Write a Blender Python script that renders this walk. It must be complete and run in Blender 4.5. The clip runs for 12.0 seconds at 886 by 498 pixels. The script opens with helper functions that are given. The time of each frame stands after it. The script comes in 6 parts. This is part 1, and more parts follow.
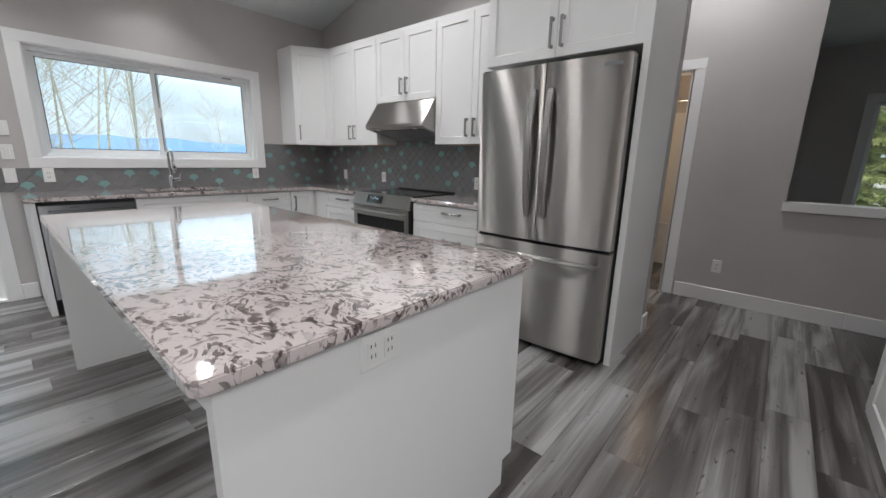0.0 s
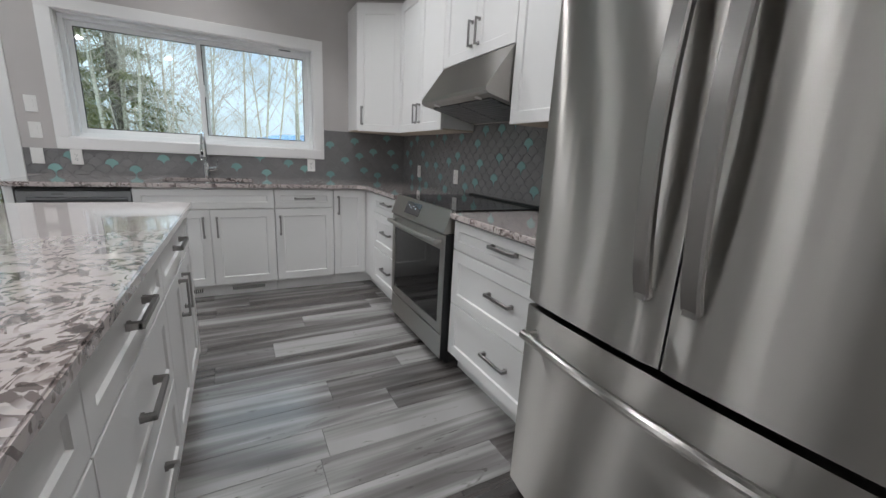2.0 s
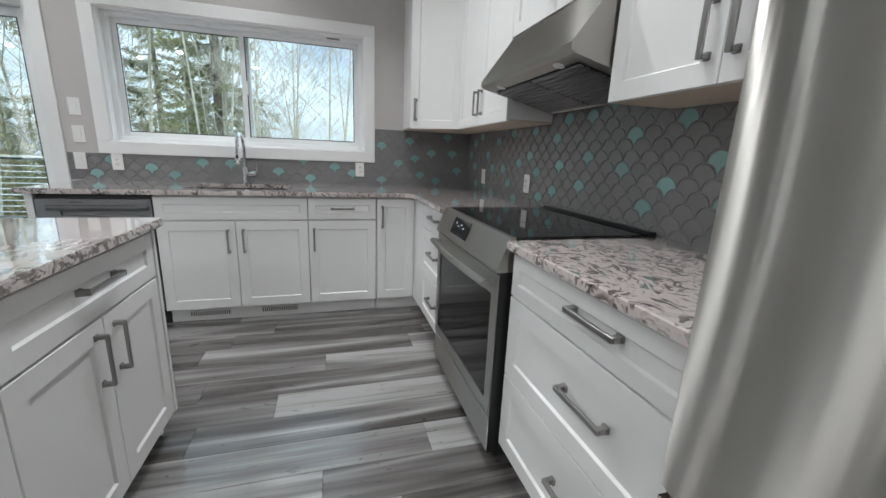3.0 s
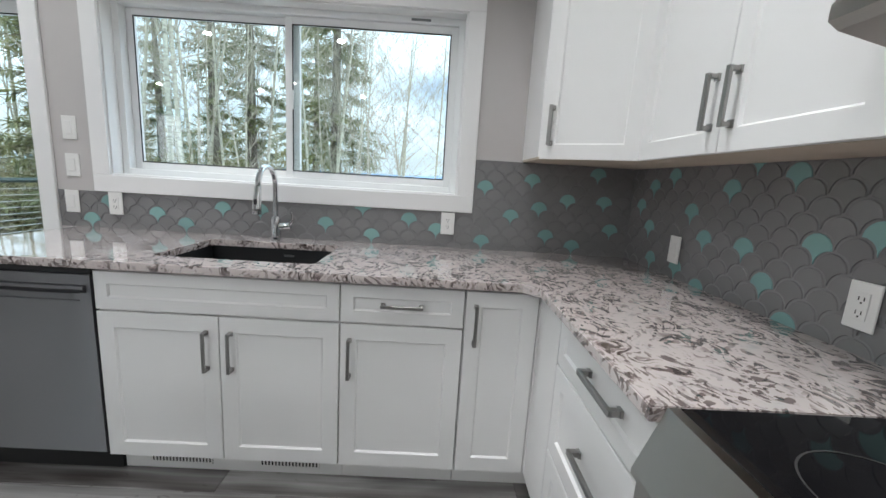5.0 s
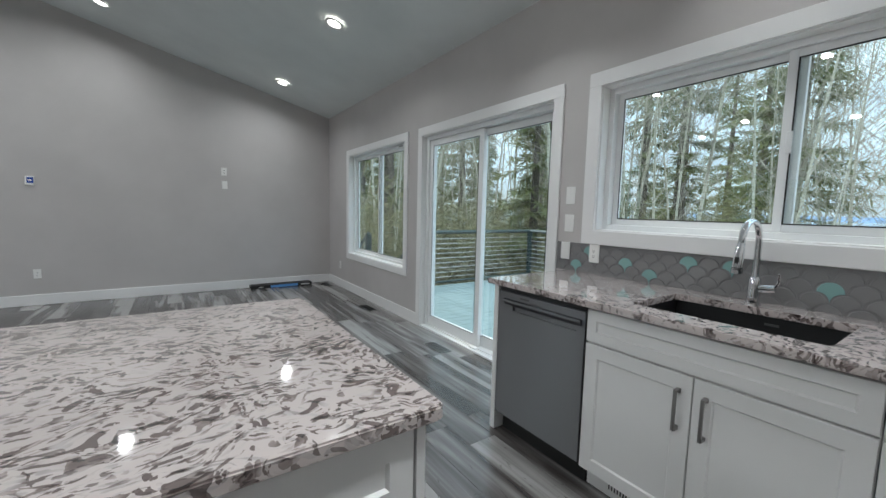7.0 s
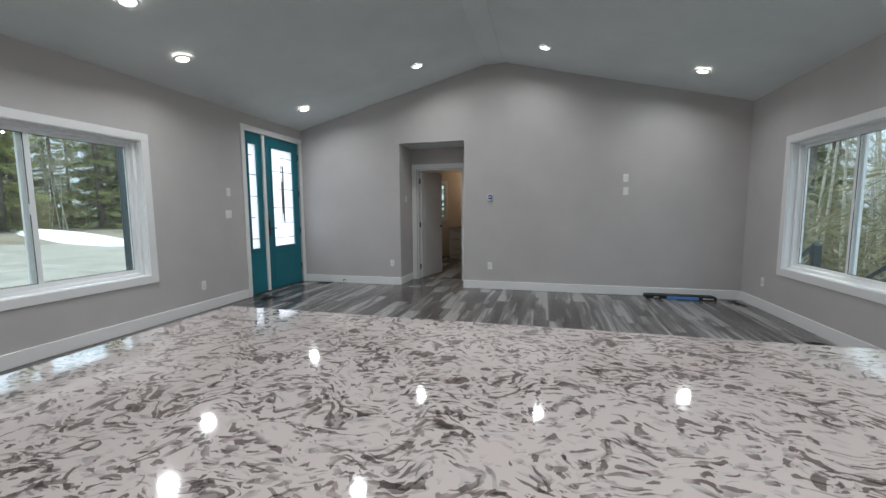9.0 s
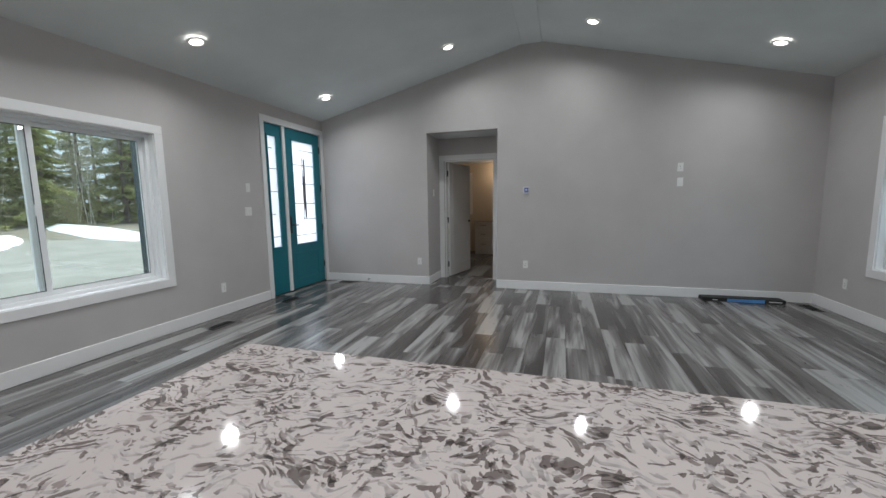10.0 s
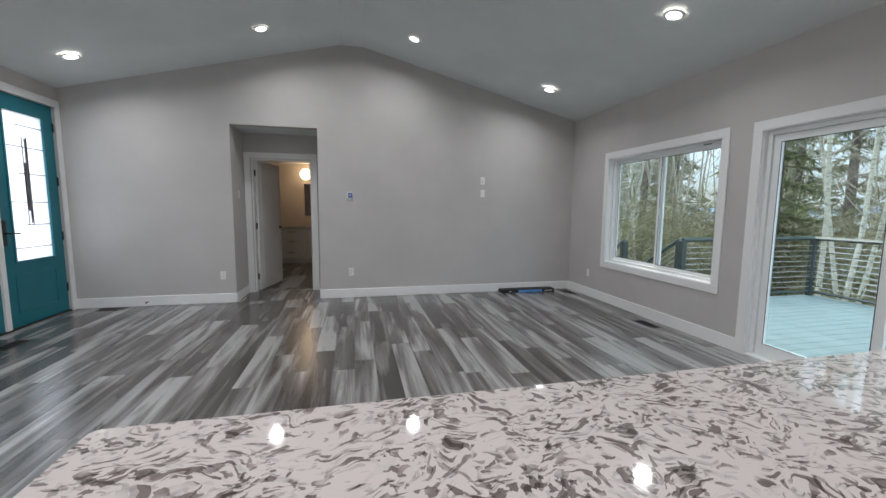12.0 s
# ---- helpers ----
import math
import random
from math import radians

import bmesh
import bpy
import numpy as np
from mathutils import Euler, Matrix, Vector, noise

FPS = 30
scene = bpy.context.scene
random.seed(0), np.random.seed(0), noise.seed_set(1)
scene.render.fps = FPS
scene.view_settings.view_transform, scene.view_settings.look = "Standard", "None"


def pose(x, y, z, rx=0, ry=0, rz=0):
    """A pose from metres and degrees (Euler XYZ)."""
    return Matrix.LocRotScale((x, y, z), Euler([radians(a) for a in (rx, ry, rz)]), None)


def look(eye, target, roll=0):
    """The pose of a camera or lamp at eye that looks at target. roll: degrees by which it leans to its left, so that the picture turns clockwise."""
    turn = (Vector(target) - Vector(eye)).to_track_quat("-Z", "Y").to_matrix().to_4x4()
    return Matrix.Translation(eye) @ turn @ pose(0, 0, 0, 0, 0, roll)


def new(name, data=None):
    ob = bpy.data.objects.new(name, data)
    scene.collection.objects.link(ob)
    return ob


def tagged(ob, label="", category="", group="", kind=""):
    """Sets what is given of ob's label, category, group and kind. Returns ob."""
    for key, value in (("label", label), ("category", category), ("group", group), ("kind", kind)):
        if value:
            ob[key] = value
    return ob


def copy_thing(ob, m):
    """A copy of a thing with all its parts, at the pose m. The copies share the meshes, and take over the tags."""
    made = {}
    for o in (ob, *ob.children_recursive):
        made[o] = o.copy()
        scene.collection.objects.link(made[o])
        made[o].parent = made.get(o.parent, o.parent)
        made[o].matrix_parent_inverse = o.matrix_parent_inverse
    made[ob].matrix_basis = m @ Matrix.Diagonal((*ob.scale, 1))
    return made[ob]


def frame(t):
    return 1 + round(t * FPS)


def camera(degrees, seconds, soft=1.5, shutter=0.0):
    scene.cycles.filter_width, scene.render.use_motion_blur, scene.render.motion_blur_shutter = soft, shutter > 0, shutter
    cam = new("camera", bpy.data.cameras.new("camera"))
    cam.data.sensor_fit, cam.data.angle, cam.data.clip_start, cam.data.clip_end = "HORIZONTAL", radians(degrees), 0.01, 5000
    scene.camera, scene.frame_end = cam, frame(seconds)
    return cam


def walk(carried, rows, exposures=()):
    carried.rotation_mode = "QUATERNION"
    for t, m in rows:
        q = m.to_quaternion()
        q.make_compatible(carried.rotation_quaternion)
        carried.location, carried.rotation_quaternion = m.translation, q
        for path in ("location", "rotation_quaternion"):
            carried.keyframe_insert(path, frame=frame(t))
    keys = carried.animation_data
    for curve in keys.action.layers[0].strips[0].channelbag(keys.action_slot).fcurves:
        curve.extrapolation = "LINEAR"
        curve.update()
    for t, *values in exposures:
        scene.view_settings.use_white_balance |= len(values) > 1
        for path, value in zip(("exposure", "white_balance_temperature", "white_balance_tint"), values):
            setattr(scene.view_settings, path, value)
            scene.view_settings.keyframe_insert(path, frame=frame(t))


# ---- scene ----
cam = camera(97.7, 12.0)
PATH = [
    (0, (0.494, 0.646, 1.256), (-0.772, 2.126, 0.805), 1.3),
    (0.5, (0.316, 1.052, 1.251), (-1.043, 2.452, 0.81), 2.0),
    (1, (0.166, 1.434, 1.222), (-1.293, 2.73, 0.784), 2.8),
    (1.5, (-0.002, 1.785, 1.208), (-1.581, 2.926, 0.753), 2.9),
    (2, (-0.203, 2.093, 1.2), (-1.918, 3.012, 0.735), 3.0),
    (2.5, (-0.445, 2.331, 1.181), (-2.257, 3.037, 0.712), 2.9),
    (3, (-0.797, 2.5, 1.185), (-2.663, 3.052, 0.721), 2.4),
    (3.2, (-0.932, 2.531, 1.181), (-2.805, 3.058, 0.72), 2.2),
    (4.8, (-2.116, 2.68, 1.26), (-4.069, 2.875, 0.878), 3.5),
    (5, (-2.205, 2.692, 1.273), (-4.174, 2.732, 0.925), 3.5),
    (5.5, (-2.282, 2.688, 1.285), (-4.213, 2.253, 0.995), 3.2),
    (6, (-2.256, 2.64, 1.303), (-4.019, 1.731, 1.039), 2.3),
    (6.5, (-2.177, 2.553, 1.285), (-3.662, 1.232, 1.067), 2.1),
    (7, (-2.072, 2.486, 1.3), (-3.199, 0.846, 1.104), 1.4),
    (7.5, (-1.916, 2.462, 1.335), (-2.632, 0.603, 1.158), 1.0),
    (7.7, (-1.855, 2.441, 1.323), (-2.4, 0.523, 1.161), 1.2),
    (9.3, (-1.382, 2.104, 1.337), (-0.774, 0.21, 1.131), -0.8),
    (9.5, (-1.31, 2.034, 1.348), (-0.68, 0.148, 1.133), -0.9),
    (10, (-1.135, 1.816, 1.378), (-0.553, -0.082, 1.14), -0.9),
    (10.5, (-1.009, 1.567, 1.37), (-0.584, -0.373, 1.134), -0.3),
    (11, (-0.9, 1.429, 1.383), (-0.809, -0.557, 1.17), 1.1),
    (11.5, (-0.777, 1.473, 1.406), (-1.148, -0.484, 1.22), 1.4),
    (12, (-0.665, 1.691, 1.375), (-1.11, -0.247, 1.164), 0.5),
]
walk(cam, [(t, look(eye, target, roll)) for t, eye, target, roll in PATH], [(0.0, 0.12, 6530, 11), (0.5, -0.06, 6530, 11), (1.0, -0.10, 6530, 11), (2.0, 0.02, 6480, 10), (3.0, 0.24, 6420, 8), (5.0, 0.34, 6400, 8), (5.5, 0.17, 6380, 7), (6.5, -0.06, 6320, 6), (7.0, -0.09, 6320, 6), (7.5, -0.03, 6320, 6), (9.5, -0.13, 6400, 8), (10.0, -0.13, 6400, 8), (11.0, 0.17, 6320, 6), (11.5, 0.20, 6320, 6), (12.0, 0.05, 6450, 9)])

# ---------------------------------------------------------------- world, sun, exposure
SKY, SUN, POT = 0.15, 5.0, 9.5
world = bpy.data.worlds.new("sky")
scene.world = world
world.use_nodes = True
wn, wl = world.node_tree.nodes, world.node_tree.links
wn.clear()
sky = wn.new("ShaderNodeTexSky")
sky.sky_type, sky.sun_disc = "NISHITA", False
sky.sun_elevation, sky.sun_rotation = radians(65), radians(186)
sky.air_density, sky.dust_density = 1.0, 2.0
wco = wn.new("ShaderNodeTexCoord")
wmap = wn.new("ShaderNodeMapping")
wmap.inputs["Scale"].default_value = (1, 1, 3.2)
cloud = wn.new("ShaderNodeTexNoise")
cloud.inputs["Scale"].default_value, cloud.inputs["Detail"].default_value = 2.2, 6
wramp = wn.new("ShaderNodeValToRGB")
wramp.color_ramp.elements[0].position, wramp.color_ramp.elements[1].position = 0.30, 0.62
wmix = wn.new("ShaderNodeMix")
wmix.data_type = "RGBA"
wsep, wrise, wtint = wn.new("ShaderNodeSeparateXYZ"), wn.new("ShaderNodeMapRange"), wn.new("ShaderNodeVectorMath")
wrise.inputs[1].default_value, wrise.inputs[2].default_value = 0.05, 0.85
wrise.inputs[3].default_value, wrise.inputs[4].default_value = 1.0, 4.3
wtint.operation = "SCALE"
wtint.inputs[0].default_value = (6.3, 7.5, 8.6)
wbg, wout = wn.new("ShaderNodeBackground"), wn.new("ShaderNodeOutputWorld")
wbg.inputs[1].default_value = SKY
wl.new(wco.outputs["Generated"], wmap.inputs[0])
wl.new(wmap.outputs[0], cloud.inputs[0])
wl.new(cloud.outputs[0], wramp.inputs[0])
wl.new(wramp.outputs[0], wmix.inputs[0])
wl.new(sky.outputs[0], wmix.inputs[6])
wl.new(wco.outputs["Generated"], wsep.inputs[0])
wl.new(wsep.outputs[2], wrise.inputs[0])
wl.new(wrise.outputs[0], wtint.inputs[3])
wl.new(wtint.outputs[0], wmix.inputs[7])
wl.new(wmix.outputs[2], wbg.inputs[0])
wl.new(wbg.outputs[0], wout.inputs[0])

sun_data = bpy.data.lights.new("sun", "SUN")
sun_data.energy, sun_data.angle, sun_data.color = SUN, radians(14), (1.0, 0.95, 0.84)
sun = new("sun", sun_data)
sun.matrix_world = look((-1, -10, 22), (0, 0, 0))


# ---------------------------------------------------------------- materials
def mat(name, rough=0.5, metal=0.0, base=(0.5, 0.5, 0.5)):
    m = bpy.data.materials.new(name)
    m.use_nodes = True
    b = m.node_tree.nodes["Principled BSDF"]
    b.inputs["Base Color"].default_value = (*base, 1)
    b.inputs["Roughness"].default_value = rough
    b.inputs["Metallic"].default_value = metal
    return m, m.node_tree.nodes, m.node_tree.links, b


def node(nodes, kind, **values):
    n = nodes.new(kind)
    for key, value in values.items():
        n.inputs[key.replace("_", " ")].default_value = value
    return n


def coords(nodes, links, scale=(1, 1, 1), kind="Object", rot=(0, 0, 0)):
    c, p = nodes.new("ShaderNodeTexCoord"), nodes.new("ShaderNodeMapping")
    p.inputs["Scale"].default_value, p.inputs["Rotation"].default_value = scale, rot
    links.new(c.outputs[kind], p.inputs[0])
    return p.outputs[0]


def noisy(nodes, links, vec, scale, detail=4, rough=0.55, distort=0.0):
    n = node(nodes, "ShaderNodeTexNoise", Scale=scale, Detail=detail, Roughness=rough, Distortion=distort)
    links.new(vec, n.inputs["Vector"])
    return n.outputs["Fac"]


def ramp(nodes, links, fac, stops):
    r = nodes.new("ShaderNodeValToRGB")
    e = r.color_ramp.elements
    while len(e) < len(stops):
        e.new(0.5)
    for item, (pos, col) in zip(e, stops):
        item.position, item.color = pos, (*col, 1)
    links.new(fac, r.inputs[0])
    return r.outputs[0]


def bump(nodes, links, b, height, strength=0.1, dist=0.002):
    n = node(nodes, "ShaderNodeBump", Strength=strength, Distance=dist)
    links.new(height, n.inputs["Height"])
    links.new(n.outputs[0], b.inputs["Normal"])


def painted(name, base, rough=0.55, grain=180.0, strength=0.08, vary=0.05):
    """Paint: a roller's orange-peel relief, and faint unevenness over half a metre."""
    m, n, l, b = mat(name, rough, 0, base)
    v = coords(n, l)
    lo = tuple(c * (1 - vary) for c in base)
    hi = tuple(min(1, c * (1 + vary)) for c in base)
    l.new(ramp(n, l, noisy(n, l, v, 1.7, 5), [(0.3, lo), (0.7, hi)]), b.inputs["Base Color"])
    rr = n.new("ShaderNodeMapRange")
    rr.inputs[3].default_value, rr.inputs[4].default_value = rough - 0.06, rough + 0.08
    l.new(noisy(n, l, v, 6, 3), rr.inputs[0])
    l.new(rr.outputs[0], b.inputs["Roughness"])
    bump(n, l, b, noisy(n, l, v, grain, 2), strength, 0.0015)
    return m


WALL = painted("grey_wall_paint", (0.505, 0.478, 0.468), 0.6, 140, 0.10)
CEIL = painted("ceiling_paint", (0.67, 0.695, 0.69), 0.8, 90, 0.14)
TRIM = painted("white_trim_paint", (0.80, 0.79, 0.785), 0.35, 60, 0.02, 0.02)
CAB = painted("white_cabinet_lacquer", (0.80, 0.79, 0.78), 0.32, 90, 0.015, 0.015)
PLASTIC = painted("white_plastic", (0.80, 0.79, 0.77), 0.3, 200, 0.01, 0.01)
VINYL = painted("white_vinyl", (0.82, 0.83, 0.83), 0.35, 200, 0.01, 0.02)
TEAL = painted("teal_door_paint", (0.004, 0.150, 0.195), 0.38, 70, 0.05, 0.10)
DECK_METAL = painted("dark_green_powder_coat", (0.018, 0.040, 0.040), 0.45, 200, 0.02, 0.1)
BLACK = painted("black_metal", (0.012, 0.012, 0.013), 0.4, 200, 0.02, 0.2)
# black plastic parts, and flat sheets that stand for shade in openings
DARKGAP = painted("black_plastic_and_gap_shade", (0.01, 0.01, 0.01), 0.6, 100, 0.02, 0.2)
SIDING = painted("dark_teal_siding", (0.03, 0.055, 0.06), 0.6, 60, 0.1, 0.15)
WARMWALL = painted("bathroom_wall_paint", (0.60, 0.52, 0.44), 0.6, 140, 0.1)
UNDERSIDE = painted("raw_cabinet_underside", (0.55, 0.47, 0.38), 0.6, 60, 0.05, 0.08)
GREYBOX = painted("grey_plastic_foam", (0.20, 0.21, 0.22), 0.6, 40, 0.08, 0.2)
BLUE = painted("blue_printed_label", (0.10, 0.28, 0.60), 0.4, 60, 0.02, 0.2)
SCREEN = painted("blue_display", (0.03, 0.08, 0.35), 0.15, 60, 0.0, 0.1)


def plank_material(name, per_island):
    """Grey oak vinyl: each plank its own tone, with long streaks, fine grain and small knots."""
    m, n, l, b = mat(name, 0.35)
    if per_island:
        g = n.new("ShaderNodeNewGeometry")
        rnd = g.outputs["Random Per Island"]
    else:
        g = n.new("ShaderNodeObjectInfo")
        rnd = g.outputs["Random"]
    geo = n.new("ShaderNodeNewGeometry")
    shift = node(n, "ShaderNodeVectorMath")
    shift.operation = "MULTIPLY_ADD"
    comb = n.new("ShaderNodeCombineXYZ")
    for k in range(3):
        l.new(rnd, comb.inputs[k])
    l.new(comb.outputs[0], shift.inputs[0])
    shift.inputs[1].default_value = (37.0, 91.0, 11.0)
    l.new(geo.outputs["Position"], shift.inputs[2])

    def stretched(sx, sy):
        p = n.new("ShaderNodeMapping")
        p.inputs["Scale"].default_value = (sx, sy, 1)
        l.new(shift.outputs[0], p.inputs[0])
        return p.outputs[0]

    broad = noisy(n, l, stretched(8, 0.7), 1.0, 2, 0.45, 0.8)
    fine = noisy(n, l, stretched(42, 1.3), 1.0, 4, 0.55, 0.6)
    knots = noisy(n, l, stretched(22, 7), 1.0, 3, 0.5, 2.0)

    def mixin(a, fa, c, fc):
        s = n.new("ShaderNodeMath")
        s.operation = "MULTIPLY_ADD"
        l.new(a, s.inputs[0])
        s.inputs[1].default_value = fa
        t = n.new("ShaderNodeMath")
        t.operation = "MULTIPLY"
        l.new(c, t.inputs[0])
        t.inputs[1].default_value = fc
        l.new(t.outputs[0], s.inputs[2])
        return s.outputs[0]

    tone = mixin(broad, 1.0, mixin(rnd, 0.33, fine, 0.31), 1.0)
    col = ramp(n, l, tone, [(0.48, (0.027, 0.022, 0.020)), (0.65, (0.064, 0.056, 0.053)), (0.83, (0.152, 0.142, 0.138)), (1.00, (0.33, 0.32, 0.314))])
    spot = ramp(n, l, knots, [(0.26, (0.35, 0.33, 0.31)), (0.34, (1, 1, 1))])
    mul = n.new("ShaderNodeMix")
    mul.data_type, mul.blend_type = "RGBA", "MULTIPLY"
    mul.inputs[0].default_value = 1.0
    l.new(col, mul.inputs[6])
    l.new(spot, mul.inputs[7])
    l.new(mul.outputs[2], b.inputs["Base Color"])
    rr = n.new("ShaderNodeMapRange")
    rr.inputs[3].default_value, rr.inputs[4].default_value = 0.19, 0.30
    b.inputs["Specular IOR Level"].default_value = 1.0
    l.new(fine, rr.inputs[0])
    l.new(rr.outputs[0], b.inputs["Roughness"])
    bump(n, l, b, fine, 0.08, 0.001)
    return m


PLANK, PLANK_REST = plank_material("grey_vinyl_plank", False), plank_material("grey_vinyl_plank_far", True)


def quartz_material():
    """White quartz packed with swept, broken flakes: cells of a stretched and curled mosaic, some grey, some brown-black."""
    m, n, l, b = mat("white_quartz_with_grey_flakes", 0.05)
    b.inputs["Specular IOR Level"].default_value = 0.4
    b.inputs["Coat Weight"].default_value, b.inputs["Coat IOR"].default_value, b.inputs["Coat Roughness"].default_value = 1.0, 1.58, 0.055
    geo = n.new("ShaderNodeNewGeometry")

    def warped(vec, scale, amount, detail):
        w = n.new("ShaderNodeTexNoise")
        w.inputs["Scale"].default_value, w.inputs["Detail"].default_value = scale, detail
        l.new(vec, w.inputs["Vector"])
        v = n.new("ShaderNodeVectorMath")
        v.operation = "MULTIPLY_ADD"
        l.new(w.outputs["Color"], v.inputs[0])
        v.inputs[1].default_value = (amount, amount, amount)
        l.new(vec, v.inputs[2])
        return v.outputs[0]

    def cells(vec, scale, rot, loc):
        p = n.new("ShaderNodeMapping")
        p.inputs["Scale"].default_value, p.inputs["Rotation"].default_value, p.inputs["Location"].default_value = scale, (0, 0, radians(rot)), loc
        l.new(vec, p.inputs[0])
        v = n.new("ShaderNodeTexVoronoi")
        v.feature = "SMOOTH_F1"
        v.inputs["Smoothness"].default_value = 0.18
        v.inputs["Scale"].default_value = 1.0
        l.new(p.outputs[0], v.inputs["Vector"])
        sep = n.new("ShaderNodeSeparateColor")
        l.new(v.outputs["Color"], sep.inputs[0])
        return sep.outputs[0]

    def gathered(fac, noise_scale, amount, loc):
        """Shifts a cell's chance by a slow noise, so that dark flakes gather in drifts."""
        p = n.new("ShaderNodeMapping")
        p.inputs["Location"].default_value = loc
        l.new(geo.outputs["Position"], p.inputs[0])
        f = noisy(n, l, p.outputs[0], noise_scale, 3)
        s = n.new("ShaderNodeMath")
        s.operation = "MULTIPLY_ADD"
        l.new(f, s.inputs[0])
        s.inputs[1].default_value = amount
        t = n.new("ShaderNodeMath")
        t.operation = "SUBTRACT"
        l.new(fac, t.inputs[0])
        t.inputs[1].default_value = amount * 0.5
        l.new(t.outputs[0], s.inputs[2])
        return s.outputs[0]

    def steps(fac, stops):
        out = ramp(n, l, fac, stops)
        out.node.color_ramp.interpolation = "CONSTANT"
        return out

    def times(c, d):
        x = n.new("ShaderNodeMix")
        x.data_type, x.blend_type = "RGBA", "MULTIPLY"
        x.inputs[0].default_value = 1.0
        l.new(c, x.inputs[6])
        l.new(d, x.inputs[7])
        return x.outputs[2]
    flow = warped(warped(geo.outputs["Position"], 3.6, 0.40, 2), 30.0, 0.030, 3)
    curl = warped(warped(geo.outputs["Position"], 7.0, 0.24, 2), 48.0, 0.020, 3)
    one, pale = (1, 1, 1), (0.592, 0.522, 0.504)
    drift = (0.0, 0.0, 0.0)
    a = ramp(n, l, gathered(cells(flow, (29, 98, 58), 8, (0, 0, 0)), 7.5, 1.3, drift), [(0.0, (0.19, 0.156, 0.148)), (0.045, (0.23, 0.192, 0.185)), (0.095, (0.34, 0.298, 0.288)), (0.155, (0.45, 0.406, 0.395)), (0.23, (0.54, 0.488, 0.475)), (0.30, pale)])
    c = ramp(n, l, gathered(cells(curl, (42, 118, 66), -10, (3, 1, 2)), 8.5, 1.1, (0.3, 0.1, 0.0)), [(0.0, (0.32, 0.29, 0.28)), (0.05, (0.36, 0.33, 0.32)), (0.12, (0.58, 0.55, 0.54)), (0.19, (0.82, 0.805, 0.80)), (0.27, one)])
    d = ramp(n, l, gathered(cells(curl, (48, 56, 40), 30, (7, 5, 1)), 11.0, 0.9, (1, 8, 3)), [(0.0, (0.30, 0.27, 0.265)), (0.04, (0.34, 0.31, 0.305)), (0.10, (0.68, 0.66, 0.65)), (0.17, one)])
    l.new(times(times(a, c), d), b.inputs["Base Color"])
    return m


QUARTZ = quartz_material()


def brushed(name, base, rough, aniso=0.0, strength=0.03):
    """Metal with a fine grain: where it is brushed, reflections smear up and down in narrow, slightly wavy streaks."""
    m, n, l, b = mat(name, rough, 1.0, base)
    f = noisy(n, l, coords(n, l, (3, 3, 1.5)), 1.0, 4)
    wave = noisy(n, l, coords(n, l, (38, 38, 0.3)), 1.0, 3)
    rr = n.new("ShaderNodeMapRange")
    rr.inputs[3].default_value, rr.inputs[4].default_value = rough - 0.03, rough + 0.03
    l.new(f, rr.inputs[0])
    if not aniso:
        l.new(rr.outputs[0], b.inputs["Roughness"])
        bump(n, l, b, wave, strength, 0.004)
        return m
    n.remove(b)
    g, t = n.new("ShaderNodeBsdfAnisotropic"), n.new("ShaderNodeTangent")
    g.inputs["Color"].default_value = (*base, 1)
    g.inputs["Anisotropy"].default_value = -aniso
    t.direction_type, t.uv_map = "UV_MAP", "brush"
    l.new(rr.outputs[0], g.inputs["Roughness"])
    l.new(t.outputs[0], g.inputs["Tangent"])
    bump(n, l, g, wave, strength, 0.004)
    l.new(g.outputs[0], n["Material Output"].inputs[0])
    return m


STEEL = brushed("brushed_stainless_steel", (0.48, 0.462, 0.438), 0.345, 0.79, 0.10)
STEEL_DARK = brushed("dark_stainless_steel", (0.25, 0.25, 0.26), 0.38, 0.72, 0.05)
NICKEL = brushed("brushed_nickel", (0.33, 0.32, 0.31), 0.30, 0, 0.02)
HANDLE_STEEL = brushed("satin_handle_steel", (0.40, 0.385, 0.37), 0.28, 0, 0.02)
CHROME, *_ = mat("chrome", 0.06, 1.0, (0.75, 0.76, 0.77))
STEEL_SIDE = brushed("grey_fridge_side", (0.16, 0.16, 0.16), 0.45, 0, 0.03)
BLACKGLASS, *_ = mat("black_glass", 0.04, 0.0, (0.006, 0.006, 0.007))
OVENGLASS, _n, _l, _b = mat("dark_oven_glass", 0.05, 0.0, (0.008, 0.008, 0.008))
_b.inputs["Specular IOR Level"].default_value = 0.3
SINKBLACK = painted("black_granite_composite", (0.012, 0.012, 0.013), 0.5, 400, 0.15, 0.3)
RINGGREY = painted("printed_cooktop_ring", (0.05, 0.05, 0.05), 0.2, 100, 0.0, 0.1)


def tile_material(name, base, vary):
    m, n, l, b = mat(name, 0.22, 0, base)
    o = n.new("ShaderNodeObjectInfo")
    g = n.new("ShaderNodeNewGeometry")
    add = n.new("ShaderNodeMath")
    l.new(o.outputs["Random"], add.inputs[0])
    l.new(g.outputs["Random Per Island"], add.inputs[1])
    fr = n.new("ShaderNodeMath")
    fr.operation = "FRACT"
    l.new(add.outputs[0], fr.inputs[0])
    lo, hi = tuple(c * (1 - vary) for c in base), tuple(c * (1 + vary) for c in base)
    l.new(ramp(n, l, fr.outputs[0], [(0, lo), (1, hi)]), b.inputs["Base Color"])
    bump(n, l, b, noisy(n, l, coords(n, l), 45, 3), 0.12, 0.002)
    return m


